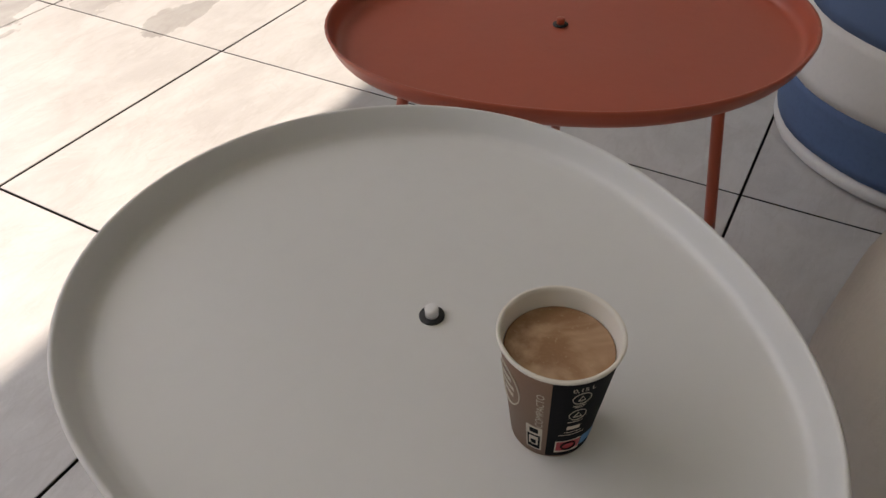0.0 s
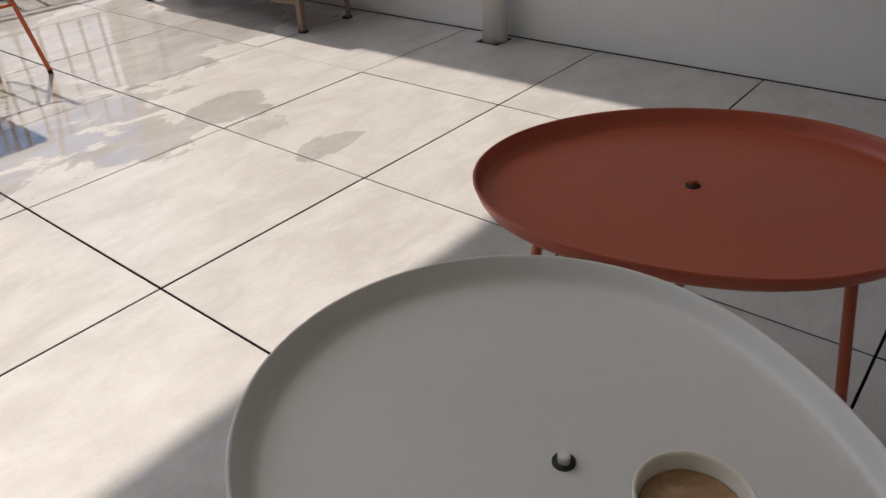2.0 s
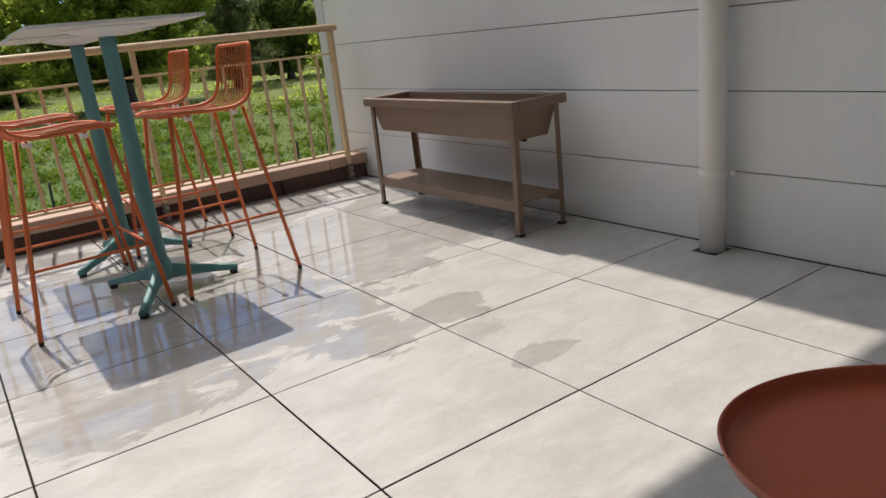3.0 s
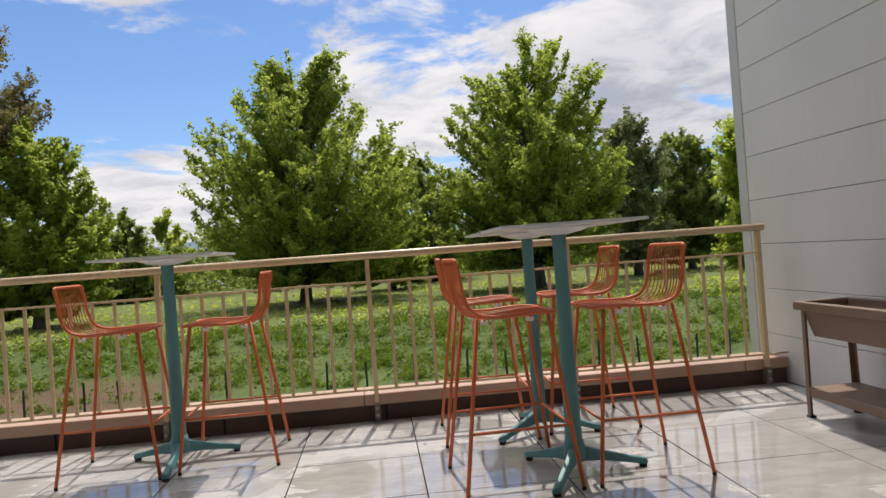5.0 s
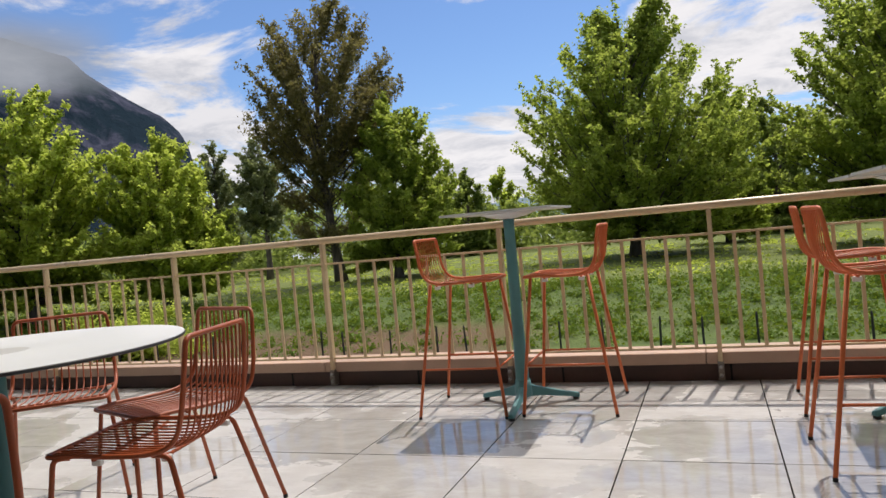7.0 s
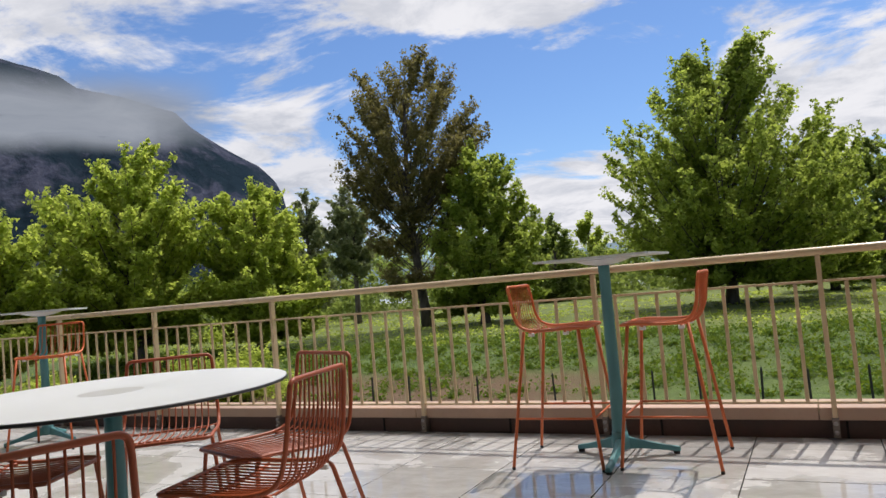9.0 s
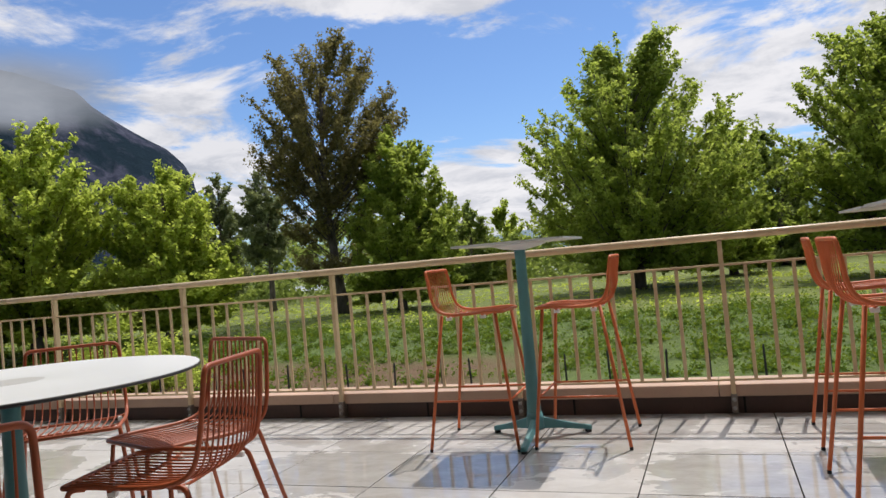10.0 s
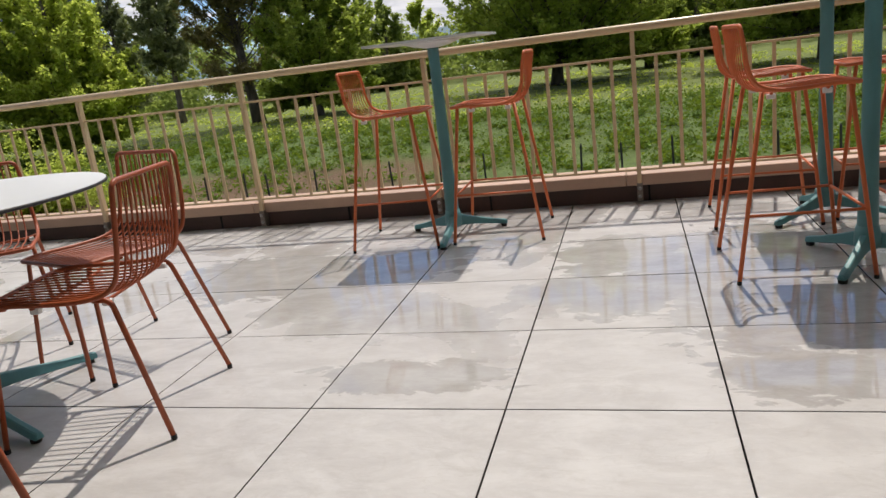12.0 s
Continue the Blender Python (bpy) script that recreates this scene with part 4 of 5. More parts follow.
xs = [-4000, -1500, -600, -250, -130] + [-90 + 1.5 * i for i in range(101)] + [100, 160, 300, 700, 1600, 4000]
ys = [-4000, -800, -200, -60, -20, -4, 3.0] + [4 + 0.9 * i for i in range(56)] + [58, 66, 78, 95, 120, 170, 260, 500, 1000, 2200, 4500]
gv = [(x, y, ground_z(x, y) if -95 < x < 70 and 3 < y < 60 else (-1.52 if y < 10 else -0.9)) for y in ys for x in xs]
gf = []
for j in range(len(ys) - 1):
    for i in range(len(xs) - 1):
        a = j * len(xs) + i
        gf.append((a, a + 1, a + len(xs) + 1, a + len(xs)))
ground = mesh_ob("ground", gv, gf, M_GROUND, None, "grassy grounds with a bare strip and a weedy bank", True)
tagged(ground, category="ground", kind="structure")


def leaf_cloud(centres, sizes, count, leaf, rng, flat=0.75, droop=0.0):
    """Folded leaf cards scattered through soft clumps. Returns arrays of corners."""
    centres, sizes = np.asarray(centres, float), np.asarray(sizes, float)
    pick = rng.integers(0, len(centres), count)
    off = rng.normal(size=(count, 3))
    off /= np.linalg.norm(off, axis=1, keepdims=True) + 1e-9
    off *= np.minimum(np.abs(rng.normal(size=(count, 1))), 1.7) * 0.85 * sizes[pick][:, None]
    off[:, 2] *= flat
    c = centres[pick] + off
    nrm = rng.normal(size=(count, 3))
    nrm[:, 2] = np.abs(nrm[:, 2]) + 0.25
    nrm /= np.linalg.norm(nrm, axis=1, keepdims=True)
    u = np.cross(nrm, rng.normal(size=(count, 3)))
    u /= np.linalg.norm(u, axis=1, keepdims=True) + 1e-9
    v = np.cross(nrm, u)
    s = leaf * (0.6 + 0.8 * rng.random((count, 1)))
    fold = nrm * s * 0.22
    # a leaf: pointed tip, widest before the middle, folded on its rib
    base, tip = c - u * s * 0.5, c + u * s * 0.55 - np.array([0, 0, droop]) * s
    l, r = c + v * s * 0.42 + fold - u * s * 0.05, c - v * s * 0.42 + fold - u * s * 0.05
    return np.stack([base, l, tip, r], 1)


def leaves_object(name, quads, material, parent=None):
    n = len(quads)
    verts = quads.reshape(-1, 3)
    k = np.arange(n) * 4
    tri = np.stack([np.stack([k, k + 2, k + 1], 1), np.stack([k, k + 3, k + 2], 1)], 1).reshape(-1, 3)
    me = bpy.data.meshes.new(name)
    me.vertices.add(len(verts))
    me.vertices.foreach_set("co", verts.ravel())
    me.loops.add(len(tri) * 3)
    me.loops.foreach_set("vertex_index", tri.ravel())
    me.polygons.add(len(tri))
    me.polygons.foreach_set("loop_start", np.arange(len(tri)) * 3)
    me.update(calc_edges=True)
    me.materials.append(material)
    ob = new(name, me)
    if parent is not None:
        ob.parent = parent
    return ob


L_GREEN = leaf_material("plane_leaf", (0.132, 0.186, 0.033), (0.225, 0.287, 0.055), (0.54, 0.65, 0.12), 0.57)
L_BRIGHT = leaf_material("young_leaf", (0.178, 0.235, 0.036), (0.29, 0.355, 0.062), (0.67, 0.78, 0.14), 0.58)
L_DARK = leaf_material("bronze_leaf", (0.105, 0.098, 0.045), (0.19, 0.165, 0.075), (0.34, 0.30, 0.10), 0.45)
L_GREY = leaf_material("willow_leaf", (0.14, 0.165, 0.085), (0.24, 0.27, 0.14), (0.38, 0.43, 0.16), 0.4)
L_DEEP = leaf_material("deep_leaf", (0.085, 0.125, 0.038), (0.15, 0.20, 0.06), (0.42, 0.52, 0.11), 0.5)
L_WEED = leaf_material("weed_leaf", (0.055, 0.115, 0.016), (0.14, 0.24, 0.034), (0.26, 0.34, 0.03), 0.35)


def leaf_sprays(centres, axes, sizes, count, leaf, rng):
    """Leaves set along short twigs: long soft sprays with ragged ends. Returns arrays of corners."""
    centres, axes, sizes = np.asarray(centres, float), np.asarray(axes, float), np.asarray(sizes, float)
    pick = rng.integers(0, len(centres), count)
    along = rng.uniform(-1.0, 1.0, (count, 1))
    off = axes[pick] * along * sizes[pick][:, None] * 1.25
    side = rng.normal(size=(count, 3)) * sizes[pick][:, None] * (0.46 - 0.22 * np.abs(along))
    side[:, 2] *= 0.62
    c = centres[pick] + off + side
    nrm = rng.normal(size=(count, 3))
    nrm[:, 2] = np.abs(nrm[:, 2]) * 0.9 + 0.35
    nrm /= np.linalg.norm(nrm, axis=1, keepdims=True)
    u = np.cross(nrm, rng.normal(size=(count, 3)))
    u /= np.linalg.norm(u, axis=1, keepdims=True) + 1e-9
    v = np.cross(nrm, u)
    s = leaf * (0.55 + 0.9 * rng.random((count, 1)))
    fold = nrm * s * 0.20
    base, tip = c - u * s * 0.5, c + u * s * 0.55 - np.array([0, 0, 0.12]) * s
    l, r = c + v * s * 0.45 + fold - u * s * 0.05, c - v * s * 0.45 + fold - u * s * 0.05
    return np.stack([base, l, tip, r], 1)


EYE = (-0.2, -1.91, 1.04)


def tree(az, dist, outline, label, leaf_mat, seed, limbs=150, count=90000, leaf=0.15, bare=0.0, spray=0.25, droop=0.0, spires=(), limb=0.75):
    """A tree at that bearing and distance. outline: rows from the crown's foot to its top of (elevation, reach to one side, reach to the
    other), in degrees from the terrace; limbs rise from the trunk to that outline and carry twigs with sprays of leaves.
    spires: side tops of (offset, top, foot, half width)."""
    rng = np.random.default_rng(seed)
    sa, ca = math.sin(radians(az)), math.cos(radians(az))
    x, y = EYE[0] + dist * sa, EYE[1] + dist * ca
    gz = ground_z(x, y) if -95 < x < 70 and 3 < y < 60 else -0.9
    zs = [EYE[2] + dist * math.tan(radians(o[0])) - gz for o in outline]
    lefts, rights = [dist * math.tan(radians(o[1])) for o in outline], [dist * math.tan(radians(o[2])) for o in outline]
    low, h = zs[0], zs[-1]
    e = thing("tree", x, y, gz - 0.05, 0, label, "tree")
    trunk_r = 0.014 * h + 0.06
    lean_x, lean_y = rng.normal() * 0.015 * h, rng.normal() * 0.015 * h
    axis = [Vector((lean_x * math.sin(3 * q), lean_y * math.sin(2.4 * q), h * 0.93 * q)) for q in np.linspace(0, 1, 11)]
    wood_v, wood_f = tube_data(axis, [trunk_r * (1.4 if i == 0 else 1) * (1 - 0.95 * i / 10) + 0.02 for i in range(11)], 10)
    centres, axes, sizes = [], [], []

    def add_wood(points, radii, sides=5):
        v, f = tube_data(points, radii, sides)
        n0 = len(wood_v)
        wood_v.extend(v)
        wood_f.extend([tuple(q + n0 for q in k) for k in f])

    heights = np.linspace(low, h, 60)
    widths = np.interp(heights, zs, np.array(lefts) + np.array(rights)) ** 1.15 + 0.15
    share = np.cumsum(widths) / widths.sum()
    tips = []
    for i in range(limbs):
        z1 = float(np.interp(rng.random(), share, heights))
        a = 2 * math.pi * (i * 0.381966 + 0.08 * rng.random())
        right, left = float(np.interp(z1, zs, rights)), float(np.interp(z1, zs, lefts))
        # most limbs run out to the skin of the crown, some end inside
        out = (0.80 + 0.24 * rng.random()) if rng.random() < 0.70 else (0.30 + 0.45 * rng.random())
        middle, half = (right - left) / 2, max(0.2, (right + left) / 2)
        tips.append((middle * (1 if left < 0 or right < 0 else out) + half * out * math.cos(a), half * out * math.sin(a), z1))
    for off, top, foot, wide in spires:
        for i in range(26):
            q = rng.random() ** 0.8
            a = rng.random() * 2 * math.pi
            r = dist * math.tan(radians(wide)) * (1 - q) ** 0.7 * (0.5 + 0.5 * rng.random())
            tips.append((dist * math.tan(radians(off)) + r * math.cos(a), r * math.sin(a), EYE[2] + dist * math.tan(radians(foot + (top - foot) * q)) - gz))
    for rx, ry, z1 in tips:
        tip = Vector((rx * ca + ry * sa, -rx * sa + ry * ca, z1))
        out = math.hypot(rx, ry)
        steep = 0.45 + 0.85 * (z1 - low) / (h - low) - droop
        z0 = max(0.10 * h, min(z1 - 0.15, z1 - out * steep - 0.03 * h))
        k = min(9.99, z0 / (h * 0.93) * 10)
        root = axis[int(k)].lerp(axis[int(k) + 1], k - int(k))
        bend = root.lerp(tip, 0.5) + Vector((rng.normal() * 0.06, rng.normal() * 0.06, 0.0)) * out + Vector((0, 0, -0.06 * out))
        pts = [root * (1 - q) ** 2 + bend * 2 * q * (1 - q) + tip * q * q for q in (0, 0.2, 0.4, 0.6, 0.8, 1.0)]
        lr = limb * trunk_r * (0.12 + 0.30 * min(1.0, out / (0.3 * h)))
        add_wood(pts, [lr, lr * 0.8, lr * 0.62, lr * 0.45, lr * 0.28, 0.008])
        run = (tip - bend).normalized()
        length = (tip - root).length
        twigs = max(6, int(8 + length * 2.0))
        for j in range(twigs):
            q = 0.30 + 0.70 * (j + rng.random()) / twigs
            if q < 0.30 + bare:
                continue
            p = root * (1 - q) ** 2 + bend * 2 * q * (1 - q) + tip * q * q
            way = run * 0.7 + Vector((rng.normal(), rng.normal(), 0.35 + 0.6 * rng.random() - droop)) * 0.75
            way.normalize()
            reach = (0.25 + 0.75 * rng.random()) * (0.32 + 0.085 * length) * (1.15 - 0.4 * q)
            end = p + way * reach
            if j % 3 == 0:
                add_wood([p, p.lerp(end, 0.5) + Vector((0, 0, -0.03)), end], [0.016, 0.011, 0.004], 4)
            centres.append(p.lerp(end, 0.75))
            axes.append(way)
            sizes.append(spray * (0.65 + 0.7 * rng.random()))
    for q in np.linspace(0.85, 1.0, 5):
        centres.append(Vector((axis[-1].x, axis[-1].y, h * q - 0.2)))
        axes.append(Vector((0, 0, 1)))
        sizes.append(spray)
    mesh_ob("trunk", wood_v, wood_f, M_BARK, e, "", True)
    leaves_object("crown", leaf_sprays(centres, axes, sizes, count, leaf, rng), leaf_mat, e)
    return e


tree(-5.6, 36, ((-1.6, 6.5, 7.0), (2.4, 8.2, 9.4), (7.2, 8.0, 9.6), (9.9, 7.4, 8.6), (11.1, 6.9, 6.2), (13.0, 4.4, 5.4), (14.0, 1.0, 5.2), (15.0, -1.8, 4.9), (16.0, -3.2, 4.4)),
     "tall leafy plane tree with a twin-topped crown", L_GREEN, 3, 230, 140000, 0.14, spires=((-1.5, 15.7, 11.0, 2.3), (2.6, 16.0, 11.0, 2.4)))
tree(12.8, 34, ((-1.2, 7.2, 6.6), (4.0, 8.4, 7.6), (7.9, 7.5, 7.2), (10.8, 6.4, 6.4), (12.6, 4.6, 5.6), (14.3, 3.2, 3.7), (15.6, 0.9, 2.7), (16.6, -1.0, 2.2)),
     "tall broad plane tree on the lawn", L_GREEN, 5, 230, 135000, 0.135)
tree(-28.5, 36, ((-0.5, 3.2, 1.5), (3.0, 4.2, 2.6), (6.2, 4.8, 3.6), (10.4, 6.6, 5.0), (12.2, 6.3, 6.6), (13.8, 5.9, 5.6), (15.4, 4.9, 4.8), (17.0, 3.7, 3.6), (18.2, 1.4, 2.2)),
     "tall sparse bronze-leaved tree with open branches", L_DARK, 8, 150, 66000, 0.115, 0.24, 0.30, limb=0.5)
tree(-24.0, 34, ((-2.4, 3.8, 5.0), (2.8, 4.0, 5.1), (6.6, 3.2, 4.4), (9.7, 1.2, 3.0), (11.3, -1.0, 1.7)),
     "mid-sized green tree beside the bronze tree", L_GREEN, 11, 130, 70000, 0.14)
tree(-50.0, 31, ((-2.2, 6.6, 5.0), (4.8, 6.8, 5.3), (6.6, 6.6, 5.2), (8.8, 5.4, 4.7), (9.6, 3.4, 4.2), (10.8, 1.9, 3.2), (12.2, -0.5, 1.2)),
     "bright green young tree in full leaf", L_BRIGHT, 14, 170, 90000, 0.135)
tree(-41.4, 30, ((-2.4, 4.2, 5.2), (2.4, 4.3, 5.2), (4.8, 4.1, 3.7), (7.4, 3.2, 2.7), (8.6, 2.4, 1.8), (9.5, 0.3, 1.3)),
     "bright green tree in front of the mountain", L_BRIGHT, 17, 140, 70000, 0.13)
tree(-59.0, 29, ((-2.4, 5.0, 4.4), (3.0, 5.4, 4.6), (6.0, 3.8, 3.4), (8.2, 0.5, 0.8)), "bright green tree at the edge of the lawn", L_BRIGHT, 19, 110, 48000, 0.135)
tree(20.3, 40, ((-1.8, 2.2, 2.8), (3.0, 2.8, 2.9), (6.0, 2.6, 2.6), (8.6, 1.6, 1.2), (10.0, 0.4, 0.4)), "grey-green willow among the planes", L_GREY, 23, 100, 45000, 0.14, 0.0, 0.28, 0.3)
tree(24.2, 44, ((-2.0, 2.8, 3.6), (2.0, 3.2, 3.4), (5.5, 2.4, 2.4), (7.2, 1.6, 0.9), (8.0, 0.2, 0.3)), "dark green tree beyond the lawn", L_DEEP, 29, 100, 45000, 0.17)
tree(28.4, 27, ((-1.5, 2.0, 2.4), (4.0, 1.8, 2.4), (6.5, 2.0, 2.0), (8.2, 0.4, 1.2)), "light green tree beside the building wall", L_BRIGHT, 31, 60, 22000, 0.13)
tree(-33.9, 48, ((1.5, 1.6, 1.2), (4.5, 2.4, 1.7), (7.0, 1.9, 1.1), (8.7, 0.5, 0.4)), "grey-green tree with bare lower limbs", L_GREY, 37, 60, 20000, 0.15, 0.15, 0.26)
tree(-37.2, 52, ((-1.0, 1.6, 1.6), (4.0, 2.4, 1.8), (7.0, 1.4, 1.0), (8.5, 0.2, 0.4)), "grey-green tree behind the lawn", L_GREY, 41, 70, 24000, 0.16)
tree(-18.2, 58, ((-2.0, 2.4, 2.4), (1.5, 2.6, 2.4), (3.6, 1.5, 1.3), (4.9, 0.2, 0.3)), "small round tree far across the lawn", L_DEEP, 43, 60, 24000, 0.19)
tree(-15.4, 62, ((-1.6, 1.4, 1.6), (1.5, 1.5, 1.7), (3.4, 0.9, 1.0), (4.7, 0.2, 0.2)), "pale green tree far across the lawn", L_BRIGHT, 47, 50, 16000, 0.19)
tree(4.6, 52, ((-2.2, 3.0, 3.2), (3.0, 3.2, 3.4), (6.0, 2.2, 2.4), (7.9, 0.4, 0.5)), "deep green tree between the two planes", L_DEEP, 53, 90, 36000, 0.18)
tree(1.2, 44, ((-2.0, 3.0, 3.0), (4.0, 3.0, 3.2), (7.0, 2.0, 2.4), (9.0, 0.3, 0.8)), "leafy tree behind the twin-topped plane", L_GREEN, 59, 90, 36000, 0.17)

# undergrowth and far woods, too many to count
rng = np.random.default_rng(7)
wc, ws = [], []
for i in range(2100):
    a = radians(rng.uniform(-80, 48))
    d = rng.uniform(54, 84)
    hgt = rng.random() ** 1.4 * 6.4 * (0.85 + 0.3 * math.sin(a * 9) * math.cos(a * 23))
    wc.append((d * math.sin(a), d * math.cos(a), -0.9 + hgt))
    ws.append(rng.uniform(0.6, 1.4))
woods = leaves_object("far_woods", leaf_cloud(wc, ws, 190000, 0.29, rng), L_DEEP)
tagged(woods, "distant band of dark green woodland", "woods", kind="stuff")
wc, ws = [], []
for i in range(1300):
    y = 12.8 + 8.0 * rng.random()
    x = rng.uniform(-28, 14)
    if x < -3.5 and y < 15.0 + 0.9 * math.sin(x * 0.9) and rng.random() < 0.66:
        continue
    wc.append((x, y, ground_z(x, y) + 0.03))
    ws.append(rng.uniform(0.2, 0.55))
weeds = leaves_object("bank_weeds", leaf_cloud(wc, ws, 115000, 0.070, rng, 0.6), L_WEED)
tagged(weeds, "low leafy weeds covering the bank", "weeds", kind="stuff")
wc, ws = [], []
for i in range(1400):
    y = 19.5 + 26 * rng.random() ** 1.3
    x = rng.uniform(-45, 28)
    wc.append((x, y, ground_z(x, y)))
    ws.append(rng.uniform(0.3, 0.7))
grass = leaves_object("lawn_grass", leaf_cloud(wc, ws, 40000, 0.10, rng, 0.2), L_BRIGHT)
tagged(grass, "tufts of long grass on the lawn", "grass", kind="stuff")


def bush(az, dist, width, height, seed):
    r = np.random.default_rng(seed)
    x, y = -0.18 + dist * math.sin(radians(az)), -1.92 + dist * math.cos(radians(az))
    z = ground_z(x, y)
    e = thing("bush", x, y, z, 0, "dense bright green rounded bush on the bank", "bush")
    cs = [(r.normal() * width * 0.28, r.normal() * width * 0.2, abs(r.normal()) * height * 0.35 + 0.2) for _ in range(40)]
    sv, sf = [], []
    for c in cs[::4]:
        v, f = tube_data([(0, 0, -0.05), (c[0] * 0.5, c[1] * 0.5, c[2] * 0.6), c], [0.03, 0.02, 0.006], 6)
        n0 = len(sv)
        sv += v
        sf += [tuple(q + n0 for q in k) for k in f]
    mesh_ob("stems", sv, sf, M_BARK, e, "", True)
    leaves_object("foliage", leaf_cloud(cs, [height * 0.26] * 40, 18000, 0.075, r), L_BRIGHT, e)


bush(-44.0, 21, 2.7, 1.7, 61)
bush(-56.0, 20, 2.2, 1.2, 67)

# black fence stakes along the foot of the bank
M_STAKE = painted("black_stake", (0.015, 0.015, 0.016), 0.6)
stake = None
for i, x in enumerate(np.arange(-17.0, 7.5, 0.92)):
    xx, yy = x + 0.10 * math.sin(i * 2.3), 12.3 + 0.25 * math.sin(i * 1.7)
    m = pose(xx, yy, ground_z(xx, yy) - 0.08, 2 * math.sin(i * 3.1), 2 * math.cos(i * 2.2), 0)
    if stake is None:
        v, f = tube_data([(0, 0, 0), (0, 0, 0.66), (0, 0, 0.70)], [0.022, 0.022, 0.008], 6)
        stake = mesh_ob("stake", v, f, M_STAKE)
        tagged(stake, "short black stake driven in beside the bank", "stake", "row of stakes")
        stake.matrix_basis = m
    else:
        copy_thing(stake, m)


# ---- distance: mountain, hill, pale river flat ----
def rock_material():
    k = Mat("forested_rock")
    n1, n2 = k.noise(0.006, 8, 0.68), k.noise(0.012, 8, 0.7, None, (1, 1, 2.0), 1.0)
    # colour darkened for the cloud shadow on the slopes, and blued with distance
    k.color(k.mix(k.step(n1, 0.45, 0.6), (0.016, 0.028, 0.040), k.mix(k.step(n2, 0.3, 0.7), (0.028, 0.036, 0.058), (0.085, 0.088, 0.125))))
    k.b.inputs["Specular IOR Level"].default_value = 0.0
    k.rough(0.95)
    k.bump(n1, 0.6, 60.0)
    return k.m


def mountain(name, label, centre_az, dist, crest, depth, seed, mat, step=0.2):
    """A ridge whose crest is a function of bearing, falling away to both sides."""
    a0, a1 = crest[0][0], crest[-1][0]
    az = np.arange(a0, a1 + 0.01, step)
    el = np.interp(az, [c[0] for c in crest], [c[1] for c in crest])
    rows = [(-0.42 + 0.021 * i, math.sin(math.pi / 2 * i / 20) ** 1.15) for i in range(21)] + [(0.12, 0.8), (0.3, 0.3)]
    verts, faces = [], []
    for j, (dd, hh) in enumerate(rows):
        for i, (a, e) in enumerate(zip(az, el)):
            d = dist * (1 + dd * depth)
            crest_h = dist * math.tan(radians(e))
            p = Vector((a * 0.55, dd * 6.0, seed))
            rough = noise.fractal(p, 0.9, 2.1, 6) + 0.8 * abs(noise.noise(Vector((a * 0.9, dd * 2.0, seed + 4))))
            z = crest_h * hh + (rough * 0.05 * dist * math.tan(radians(9)) * (0.06 if hh > 0.985 else min(1.0, 0.06 + 2.2 * (1 - hh))) if hh > 0 else -40)
            verts.append((d * math.sin(radians(a)), d * math.cos(radians(a)), z))
    n = len(az)
    for j in range(len(rows) - 1):
        for i in range(n - 1):
            faces.append((j * n + i, j * n + i + 1, (j + 1) * n + i + 1, (j + 1) * n + i))
    ob = mesh_ob(name, verts, faces, mat, None, label, True)
    return tagged(ob, category="mountain", kind="structure")


mountain("backdrop_mountain", "steep forested mountain with bare cliffs in cloud, darkened by its shadow", -60, 2600,
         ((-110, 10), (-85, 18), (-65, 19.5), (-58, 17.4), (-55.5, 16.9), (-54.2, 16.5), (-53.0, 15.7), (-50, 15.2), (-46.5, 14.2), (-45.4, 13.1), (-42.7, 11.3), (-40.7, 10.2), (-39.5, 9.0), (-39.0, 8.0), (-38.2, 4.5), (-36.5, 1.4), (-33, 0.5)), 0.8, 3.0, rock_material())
# forest green shifted to blue-grey: the haze of distance is in the base colour
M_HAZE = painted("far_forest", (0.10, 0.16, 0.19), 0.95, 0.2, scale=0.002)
mountain("backdrop_hill", "low hills on the horizon, tinted blue-green by haze", 0, 3600,
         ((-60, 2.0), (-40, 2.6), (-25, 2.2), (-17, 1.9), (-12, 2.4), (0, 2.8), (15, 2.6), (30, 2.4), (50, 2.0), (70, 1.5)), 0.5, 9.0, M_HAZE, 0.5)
M_FLAT = painted("pale_river_flat", (0.33, 0.36, 0.38), 0.5, 0.1, scale=0.05)
flat = mesh_ob("river", [(-260, 88, -0.80), (120, 88, -0.80), (180, 150, -0.80), (-380, 150, -0.80)], [(0, 1, 2, 3)], M_FLAT, None, "pale river flat glinting between the trunks")
tagged(flat, category="water", kind="structure")


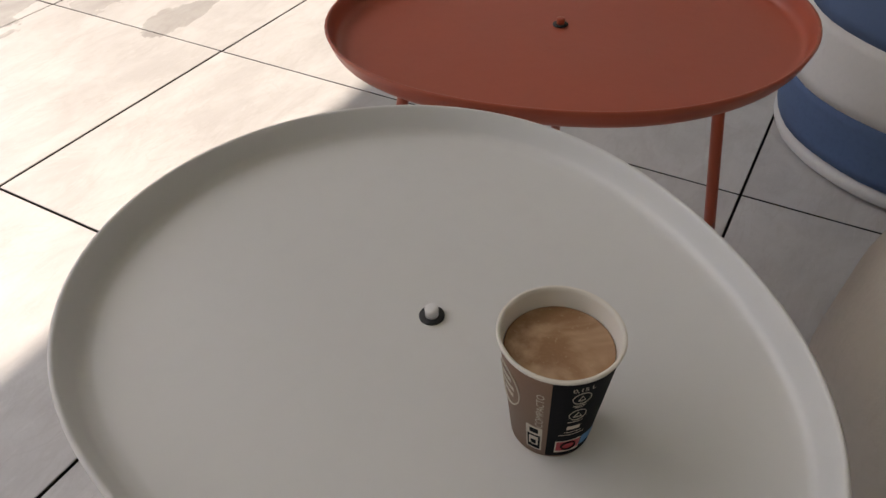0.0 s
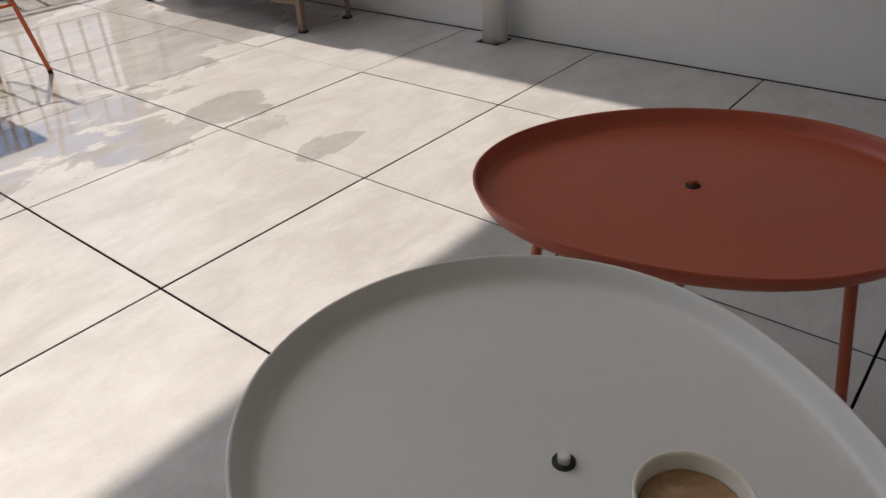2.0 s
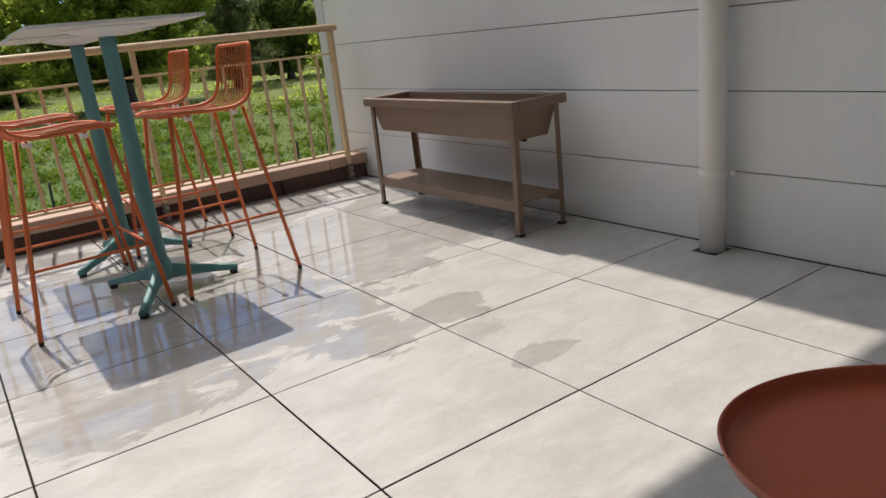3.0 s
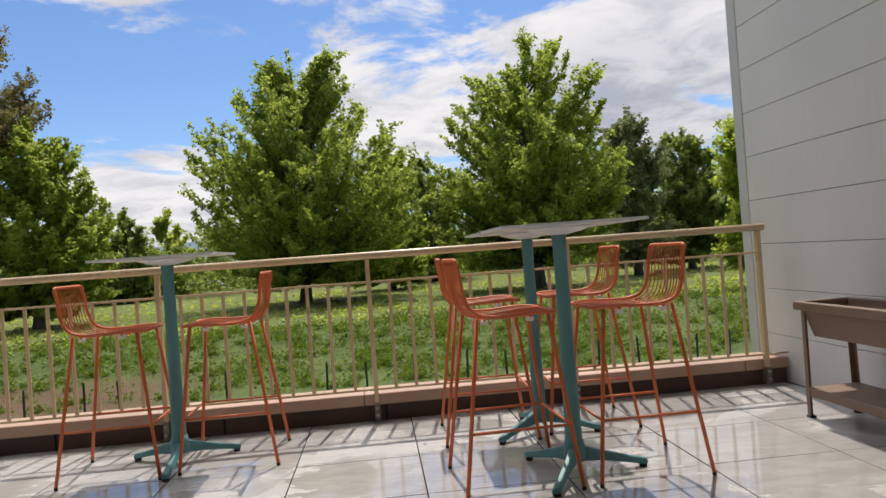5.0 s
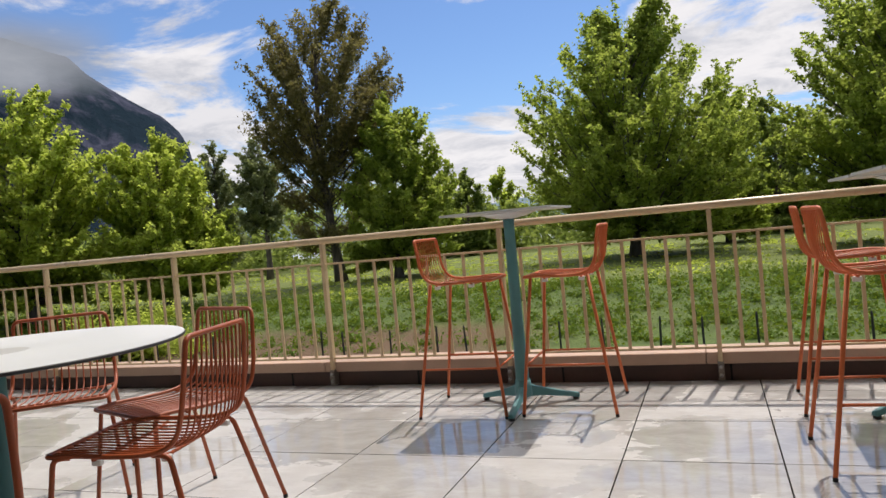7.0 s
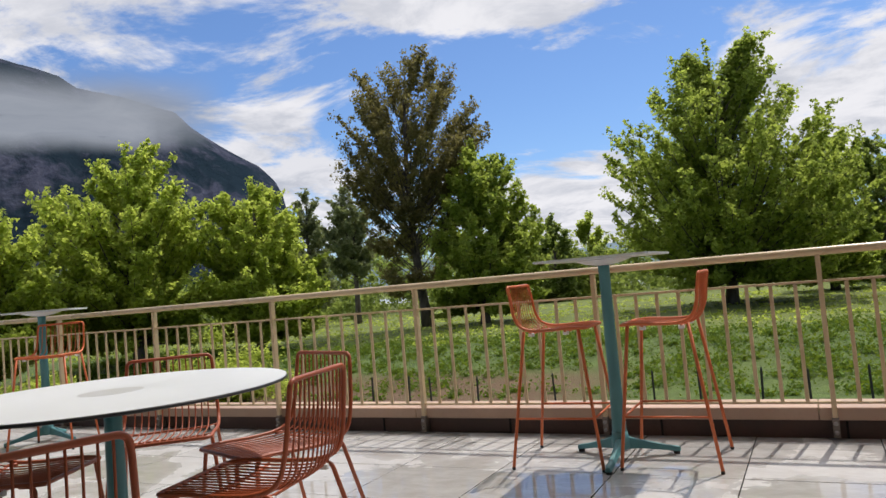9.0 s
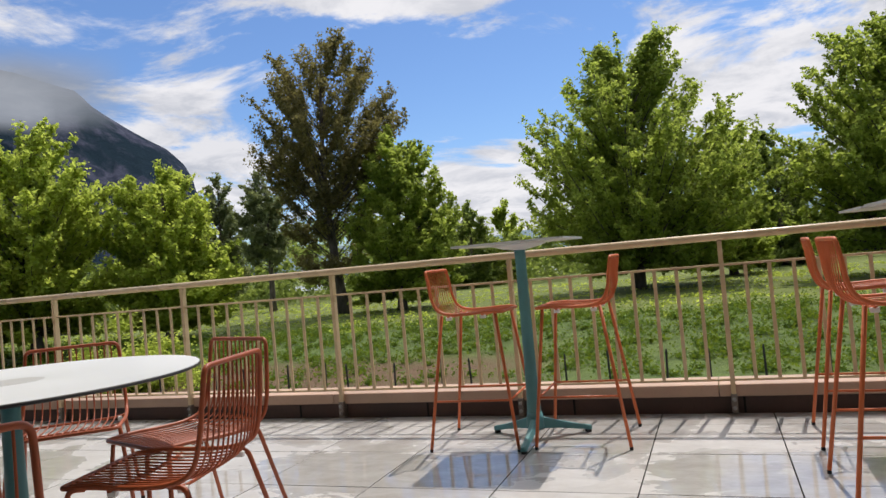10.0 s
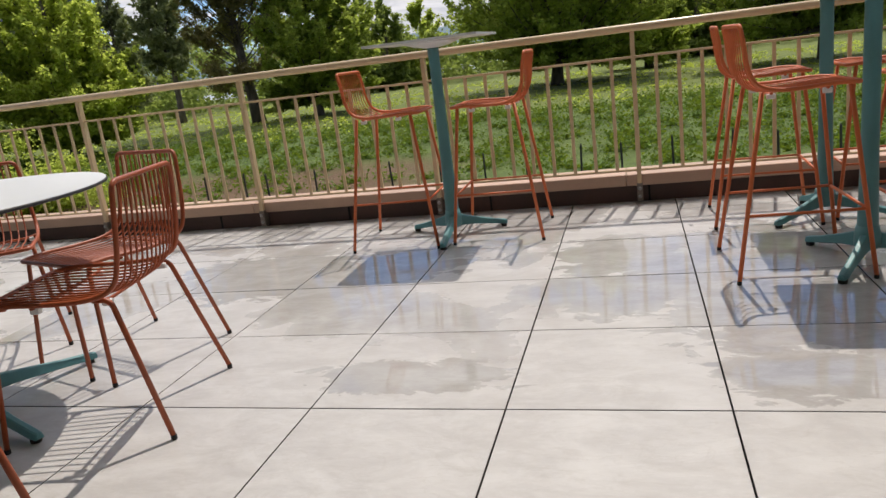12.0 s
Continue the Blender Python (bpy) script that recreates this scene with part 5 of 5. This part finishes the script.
def cloud_material():
    k = Mat("cloud_bank")
    g = k.co.outputs["Generated"]
    s = k.t.nodes.new("ShaderNodeSeparateXYZ")
    k.link(g, s.inputs[0])
    n = k.noise(3.0, 7, 0.6, g, (1.6, 1.0, 2.2), 0.5)
    fade = k.math("MULTIPLY", k.step(s.outputs["Z"], 0.10, 0.30), k.step(s.outputs["Z"], 0.90, 0.50))
    fade = k.math("MULTIPLY", fade, k.math("MULTIPLY", k.step(s.outputs["X"], 0.97, 0.74), k.step(s.outputs["X"], 0.0, 0.1)))
    mask = k.math("MULTIPLY", fade, k.step(n, 0.12, 0.40))
    em = k.t.nodes.new("ShaderNodeEmission")
    k.link(k.mix(n, (0.34, 0.40, 0.50), (0.60, 0.66, 0.76)), em.inputs[0])
    em.inputs[1].default_value = 0.40
    tr = k.t.nodes.new("ShaderNodeBsdfTransparent")
    mx = k.t.nodes.new("ShaderNodeMixShader")
    k.link(mask, mx.inputs[0])
    k.link(tr.outputs[0], mx.inputs[1])
    k.link(em.outputs[0], mx.inputs[2])
    k.link(mx.outputs[0], k.t.nodes["Material Output"].inputs[0])
    return k.m


cv, cf = [], []
for j, e in enumerate((11.0, 12.2, 13.3, 14.4, 15.8, 18.0)):
    for i in range(25):
        a = -88 + 46 * i / 24
        d = 1500 + 25 * math.sin(i * 1.3 + j)
        cv.append((d * math.sin(radians(a)), d * math.cos(radians(a)), d * math.tan(radians(e + 0.5 * math.sin(i * 0.8)))))
for j in range(5):
    for i in range(24):
        a = j * 25 + i
        cf.append((a, a + 1, a + 26, a + 25))
cloud = mesh_ob("backdrop_cloud", cv, cf, cloud_material(), None, "grey cloud bank hanging on the mountain", True)
tagged(cloud, category="cloud", kind="structure")


# ---- floor tiles, each its own piece ----
def tile_mesh(w, d):
    bm = box_bm(-w / 2 + 0.0025, -d / 2 + 0.0025, -0.0175, w / 2 - 0.0025, d / 2 - 0.0025, 0.0)
    top = [e for e in bm.edges if e.verts[0].co.z > -0.001 and e.verts[1].co.z > -0.001]
    bmesh.ops.bevel(bm, geom=top, offset=0.0012, segments=1, affect="EDGES")
    me = bpy.data.meshes.new("tile")
    bm.to_mesh(me)
    bm.free()
    me.materials.append(M_TILE)
    me.materials.append(M_JOINT)
    for f in me.polygons:
        if abs(f.normal.z) < 0.3:
            f.material_index = 1
    return me


COLS = [round(0.6335 * i, 4) for i in range(-20, 4)] + [WALL_X - 0.001]
COLS = [LEFT_X] + [c for c in COLS if c > LEFT_X + 0.1]
ROWS = [BACK_Y, -3.155, -2.525, -1.894, -1.262, -0.632, 0.0, 0.618, 1.236, 1.854, 2.472, 2.758]
tiles = {}
trand = random.Random(4)
for x0, x1 in zip(COLS, COLS[1:]):
    for y0, y1 in zip(ROWS, ROWS[1:]):
        key = (round(x1 - x0, 3), round(y1 - y0, 3))
        if key not in tiles:
            tiles[key] = tile_mesh(*key)
        o = new("tile", tiles[key])
        o.matrix_basis = pose((x0 + x1) / 2, (y0 + y1) / 2, trand.uniform(-0.0006, 0.0006), trand.uniform(-0.06, 0.06), trand.uniform(-0.06, 0.06), 0)
        o.parent = bed
